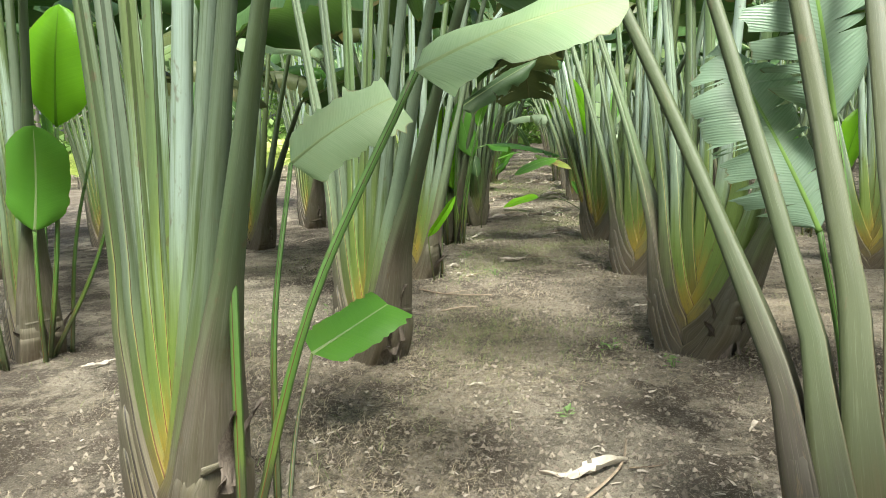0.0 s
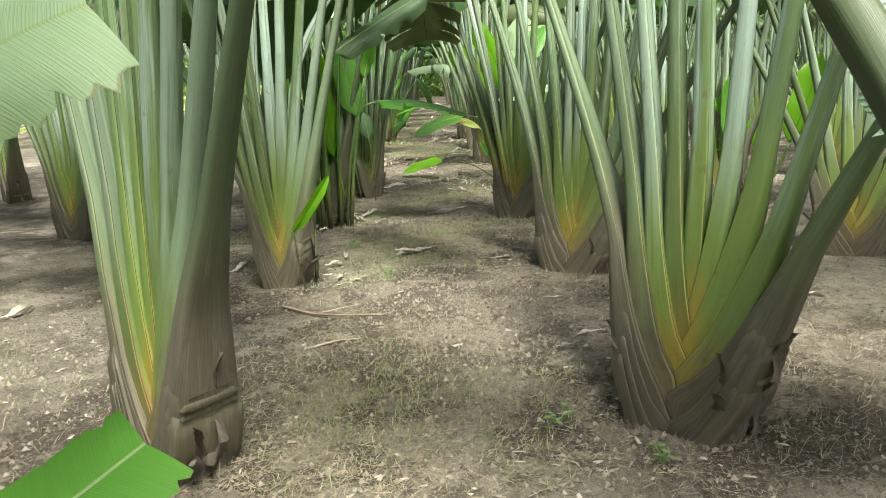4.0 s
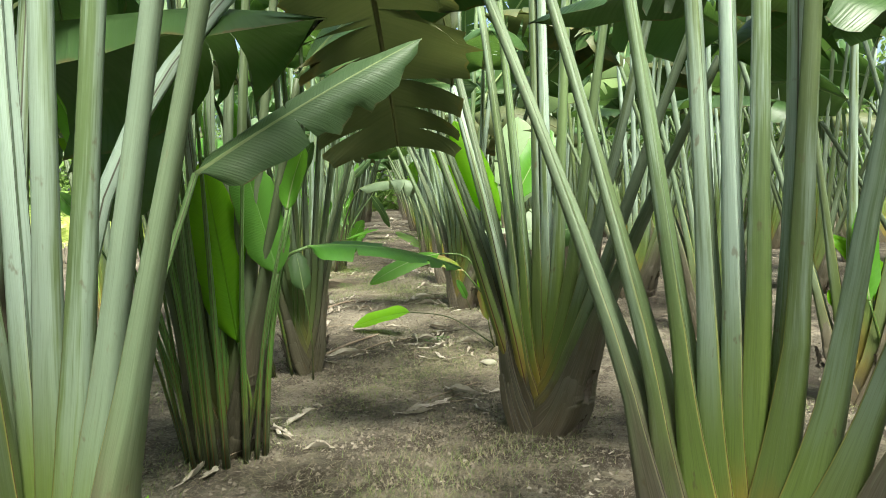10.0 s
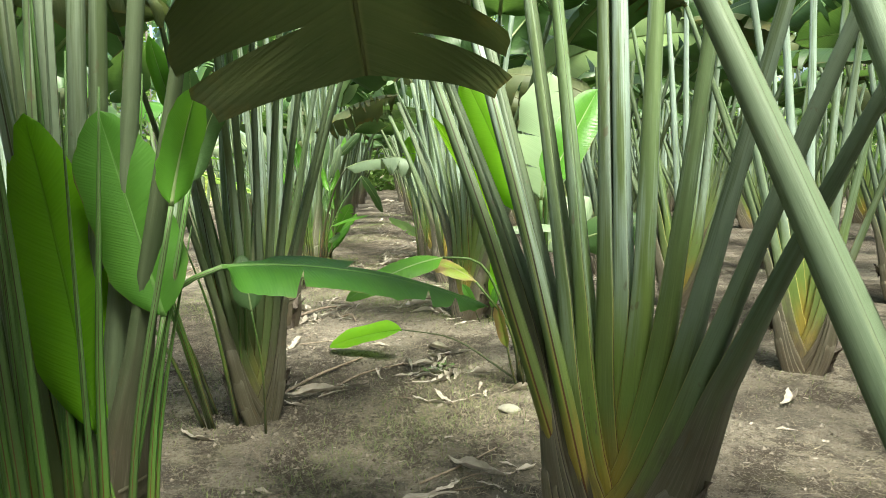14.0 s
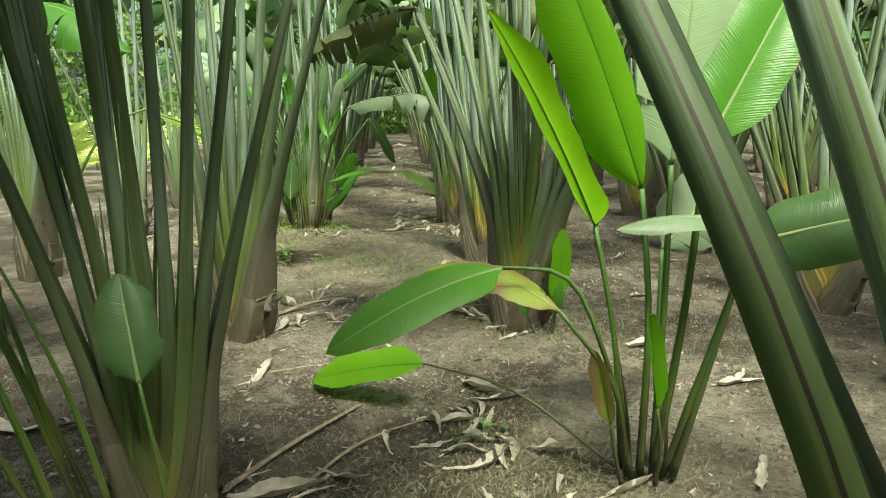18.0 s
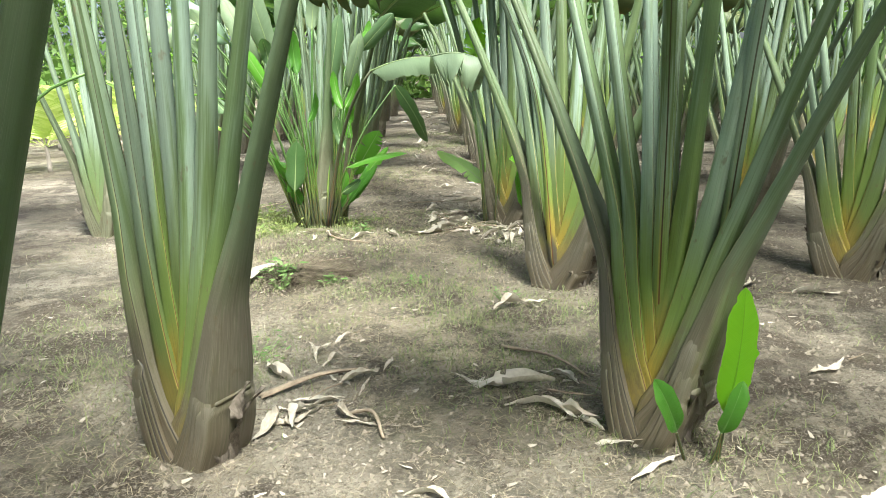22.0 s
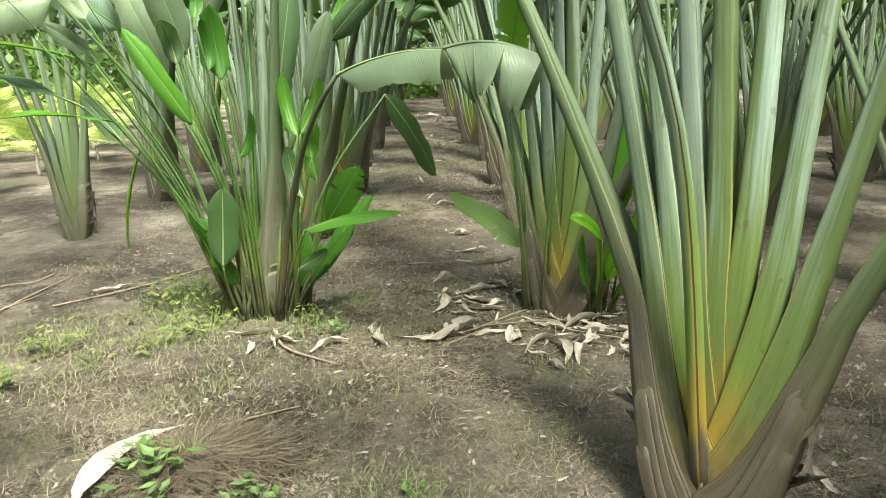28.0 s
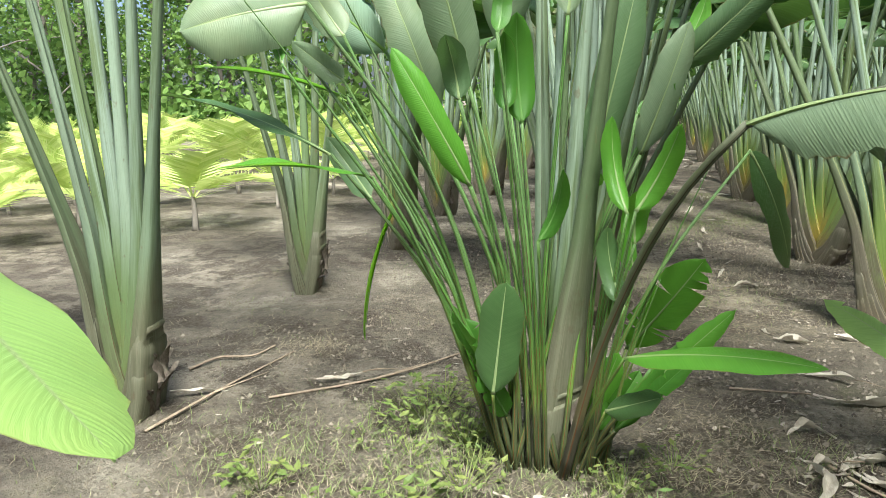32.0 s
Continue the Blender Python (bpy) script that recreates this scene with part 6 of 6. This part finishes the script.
YELLOW_WEED = island_material("yellow_weed_leaf", (0.09, 0.145, 0.035), (0.22, 0.25, 0.075), 0.5, 0.3)
for q, (x, y, n, s, sp, h) in enumerate(((-1.26, 4.93, 40, 0.045, 0.2, 0.12), (-1.35, 4.7, 24, 0.04, 0.14, 0.08), (-0.66, 6.79, 14, 0.04, 0.09, 0.06), (-0.34, 5.97, 12, 0.035, 0.07, 0.06), (-1.08, 14.02, 34, 0.06, 0.13, 0.12), (-0.71, 13.94, 16, 0.055, 0.09, 0.07), (-0.16, 13.89, 12, 0.04, 0.08, 0.06),
                                         (-0.97, 12.74, 40, 0.035, 0.2, 0.10), (-1.05, 13.86, 16, 0.05, 0.08, 0.10), (-0.62, 15.37, 18, 0.05, 0.1, 0.08), (0.42, 3.95, 12, 0.035, 0.08, 0.05), (0.70, 3.62, 9, 0.04, 0.05, 0.07), (0.35, 13.5, 14, 0.04, 0.1, 0.08), (0.33, 10.5, 12, 0.06, 0.1, 0.06), (1.05, 12.2, 8, 0.05, 0.06, 0.05), (1.35, 6.6, 14, 0.05, 0.12, 0.08), (0.12, 2.95, 8, 0.04, 0.06, 0.03))):
    weed(x, y, 80 + q, n, s, sp, h)
for q, (x, y, n, s, sp, h) in enumerate(((-1.6, 15.98, 70, 0.05, 0.24, 0.14), (-2.05, 15.3, 40, 0.05, 0.16, 0.12), (-1.57, 16.2, 40, 0.05, 0.2, 0.12), (-1.3, 15.45, 40, 0.045, 0.2, 0.12), (-1.45, 15.2, 24, 0.05, 0.16, 0.08), (-2.08, 14.9, 24, 0.05, 0.12, 0.08), (-1.75, 15.1, 16, 0.05, 0.1, 0.1), (-0.55, 15.75, 24, 0.04, 0.15, 0.08), (-1.38, 15.82, 70, 0.04, 0.16, 0.16), (-1.28, 15.62, 40, 0.03, 0.16, 0.09), (-1.55, 15.62, 30, 0.03, 0.22, 0.06), (-0.74, 15.55, 40, 0.03, 0.14, 0.10), (-1.8, 15.75, 26, 0.03, 0.2, 0.06))):
    weed(x, y, 120 + q, n, s, sp, h, YELLOW_WEED)


# ---- the clearing with young fan palms, and the trees behind ----
def fan_leaf(V, F, root, tipdir, L, r):
    """One feathery young leaf: narrow leaflets along an arching rib."""
    d = unit(np.array(tipdir, float))
    s = unit(np.cross(d, (0, 0, 1)))
    for q in range(16):
        t = 0.2 + 0.8 * q / 15
        p = root + d * L * t + np.array((0, 0, -0.45 * L * t * t))
        for sg in (-1, 1):
            l = L * 0.42 * (1 - 0.5 * abs(t - 0.5)) * r.uniform(0.8, 1.1)
            e = p + s * sg * l * 0.8 + d * l * 0.55 + np.array((0, 0, -0.25 * l))
            w = d * 0.02
            k = len(V)
            V += [p - w, p + w, e]
            F.append((k, k + 1, k + 2))
    k = len(V)
    e = root + d * L + np.array((0, 0, -0.45 * L))
    V += [root - s * 0.012, root + s * 0.012, e]
    F.append((k, k + 1, k + 2))


def young_fan_palm(seed):
    r = np.random.RandomState(seed)
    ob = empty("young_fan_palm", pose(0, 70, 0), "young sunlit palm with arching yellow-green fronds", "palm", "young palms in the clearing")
    V, F, U = stalk_verts = tube(smooth_path([(0, 0, -0.05), (0.01, 0, 0.15), (0, 0, 0.35)], 5), np.linspace(0.07, 0.04, 5), np.linspace(0.07, 0.04, 5), np.array((1.0, 0, 0)), 6, 1.0)
    part("trunk", mesh("trunk", V, F, [BARK]), ob)
    for q in range(10):
        V, F = [], []
        a = 2 * math.pi * q / 10 + r.uniform(-0.3, 0.3)
        el = r.uniform(0.5, 1.3)
        fan_leaf(V, F, np.array((0, 0, 0.3)), (math.cos(a) * math.cos(el), math.sin(a) * math.cos(el), math.sin(el)), r.uniform(0.7, 1.2), r)
        part("frond", mesh("frond", V, F, [SUNLIT_LEAF], smooth=False), ob)
    return ob


R4 = np.random.RandomState(44)
FANS = [young_fan_palm(91), young_fan_palm(92)]
spots = []
for iy in range(9):
    for ix in range(9):
        x, y = -5.6 - 1.5 * ix + R4.uniform(-0.4, 0.4), 18.6 + 1.55 * iy + R4.uniform(-0.4, 0.4)
        if x < -4.6 - 0.10 * (28 - y):
            spots.append((x, y))
for q, (x, y) in enumerate(spots):
    m = pose(x, y, float(land(x, y)), 0, 0, R4.uniform(0, 360))
    if q < 2:
        FANS[q].matrix_world = m
    else:
        p = copy_thing(FANS[q % 2], m)
        k = R4.uniform(0.75, 1.25)
        p.scale = (k, k, k)


def tree(seed, h=9.0, lean=0.4):
    """A slender tree: tapered trunk, limbs and a loose crown of many small leaves."""
    r = np.random.RandomState(seed)
    ob = empty("tree", pose(0, 90, 0), "slender tree with a loose green crown at the plantation edge", "tree", "trees behind the plantation")
    pts = [(0, 0, -0.2), (lean * 0.2, 0.1, h * 0.35), (lean * 0.6, -0.1, h * 0.7), (lean, 0.1, h)]
    path = smooth_path(pts, 12)
    w = np.linspace(0.26, 0.05, 12)
    V, F, U = tube(path, w, w, np.array((1.0, 0, 0)), 8, 1.0)
    part("trunk", mesh("trunk", V, F, [BARK]), ob)
    V, F = [], []
    ends = []
    for q in range(16):
        t = 0.25 + 0.72 * q / 15
        p = path[int(t * 11)]
        a = r.uniform(0, 6.28)
        L = h * 0.30 * (1.15 - t * 0.7) * r.uniform(0.7, 1.2)
        e = p + np.array((math.cos(a) * L, math.sin(a) * L, L * r.uniform(0.15, 0.7)))
        mid = (p + e) / 2 + np.array((0, 0, 0.12 * L))
        tv, tf, _ = tube(smooth_path([p, mid, e], 6), np.linspace(0.07, 0.015, 6), np.linspace(0.07, 0.015, 6), np.array((0.3, 1.0, 0.2)), 5, 1.0)
        k = len(V)
        V += tv
        F += [tuple(k + i for i in f) for f in tf]
        ends += [e, mid, (mid + e) / 2]
    part("branch_work", mesh("branch_work", V, F, [BARK]), ob, kind="stuff")
    ends = np.array(ends)
    n = 1900
    c = ends[r.randint(len(ends), size=n)] + r.normal(0, 1, (n, 3)) * np.array((0.55, 0.55, 0.4)) * h / 9
    d = r.normal(0, 1, (n, 3))
    d /= np.linalg.norm(d, axis=1)[:, None]
    s = np.cross(d, r.normal(0, 1, (n, 3)))
    s /= np.linalg.norm(s, axis=1)[:, None]
    L = r.uniform(0.12, 0.28, n)[:, None]
    V = np.stack([c, c + d * L * 0.5 + s * L * 0.3, c + d * L, c + d * L * 0.5 - s * L * 0.3], 1).reshape(-1, 3)
    F = np.arange(n * 4).reshape(-1, 4)
    part("crown", mesh("crown", V, F, [FAR_LEAF], smooth=False), ob, kind="stuff")
    return ob


TREES = [tree(95), tree(96, 8.0, -0.6), tree(97, 10.0, 0.2)]
where = []
for q in range(30):
    where.append((-27 + 1.0 * q + R4.uniform(-0.6, 0.6), 36.0 + 5.5 * R4.rand() + (4 if q > 18 else 0)))
for q in range(20):
    where.append((-20 - 4 * R4.rand(), -6 + 2.2 * q))
for q in range(22):
    where.append((13 + 4 * R4.rand(), -6 + 2.2 * q))
for q in range(14):
    where.append((-14 + 2.0 * q, -13 - 4 * R4.rand()))
for q in range(10):
    where.append((4 + 1.2 * q, 40 + 4 * R4.rand()))
for q, (x, y) in enumerate(where):
    m = pose(x, y, 0.0, 0, 0, R4.uniform(0, 360))
    if q < 3:
        TREES[q].matrix_world = m
    else:
        p = copy_thing(TREES[R4.randint(3)], m)
        k = R4.uniform(0.8, 1.25)
        p.scale = (k, k, k)


def undergrowth():
    """Low bushes along the foot of the trees."""
    r = np.random.RandomState(77)
    cx = np.array([(x + r.uniform(-1, 1), y - 1.5 + r.uniform(-1, 1)) for x, y in where for _ in range(5)])
    n = 45000
    i = r.randint(len(cx), size=n)
    c = np.c_[cx[i] + r.normal(0, 0.7, (n, 2)), np.abs(r.normal(0, 1.1, n)) + 0.05]
    d = r.normal(0, 1, (n, 3))
    d /= np.linalg.norm(d, axis=1)[:, None]
    s = np.cross(d, r.normal(0, 1, (n, 3)))
    s /= np.linalg.norm(s, axis=1)[:, None]
    L = r.uniform(0.2, 0.5, n)[:, None]
    V = np.stack([c, c + d * L * 0.5 + s * L * 0.3, c + d * L, c + d * L * 0.5 - s * L * 0.3], 1).reshape(-1, 3)
    tagged(new("undergrowth", mesh("undergrowth", V, np.arange(n * 4).reshape(-1, 4), [FAR_LEAF], smooth=False)), "dense low bushes under the trees", "bushes", kind="stuff")


undergrowth()


# cut stalks heaped at the far end of the path
R6 = np.random.RandomState(66)
for q in range(9):
    x, y, z = R6.uniform(-1.2, 0.9), 39.5 + R6.uniform(0, 1.4), 0.03 + 0.07 * q
    a = R6.uniform(-0.25, 0.25)
    half = R6.uniform(0.6, 1.1)
    log = new("cut_stalk", stalk_mesh([(-half, 0, 0), (0, 0.02, 0.02), (half, 0, 0)], 0.14, 0.10, 0, DRY, n=6, seg=7))
    log.matrix_world = pose(x * 0.4, y, z + 0.04, 0, 0, math.degrees(a))
    tagged(log, "pale dry cut stalk heaped at the end of the path", "cut stalk", "heap of cut stalks")
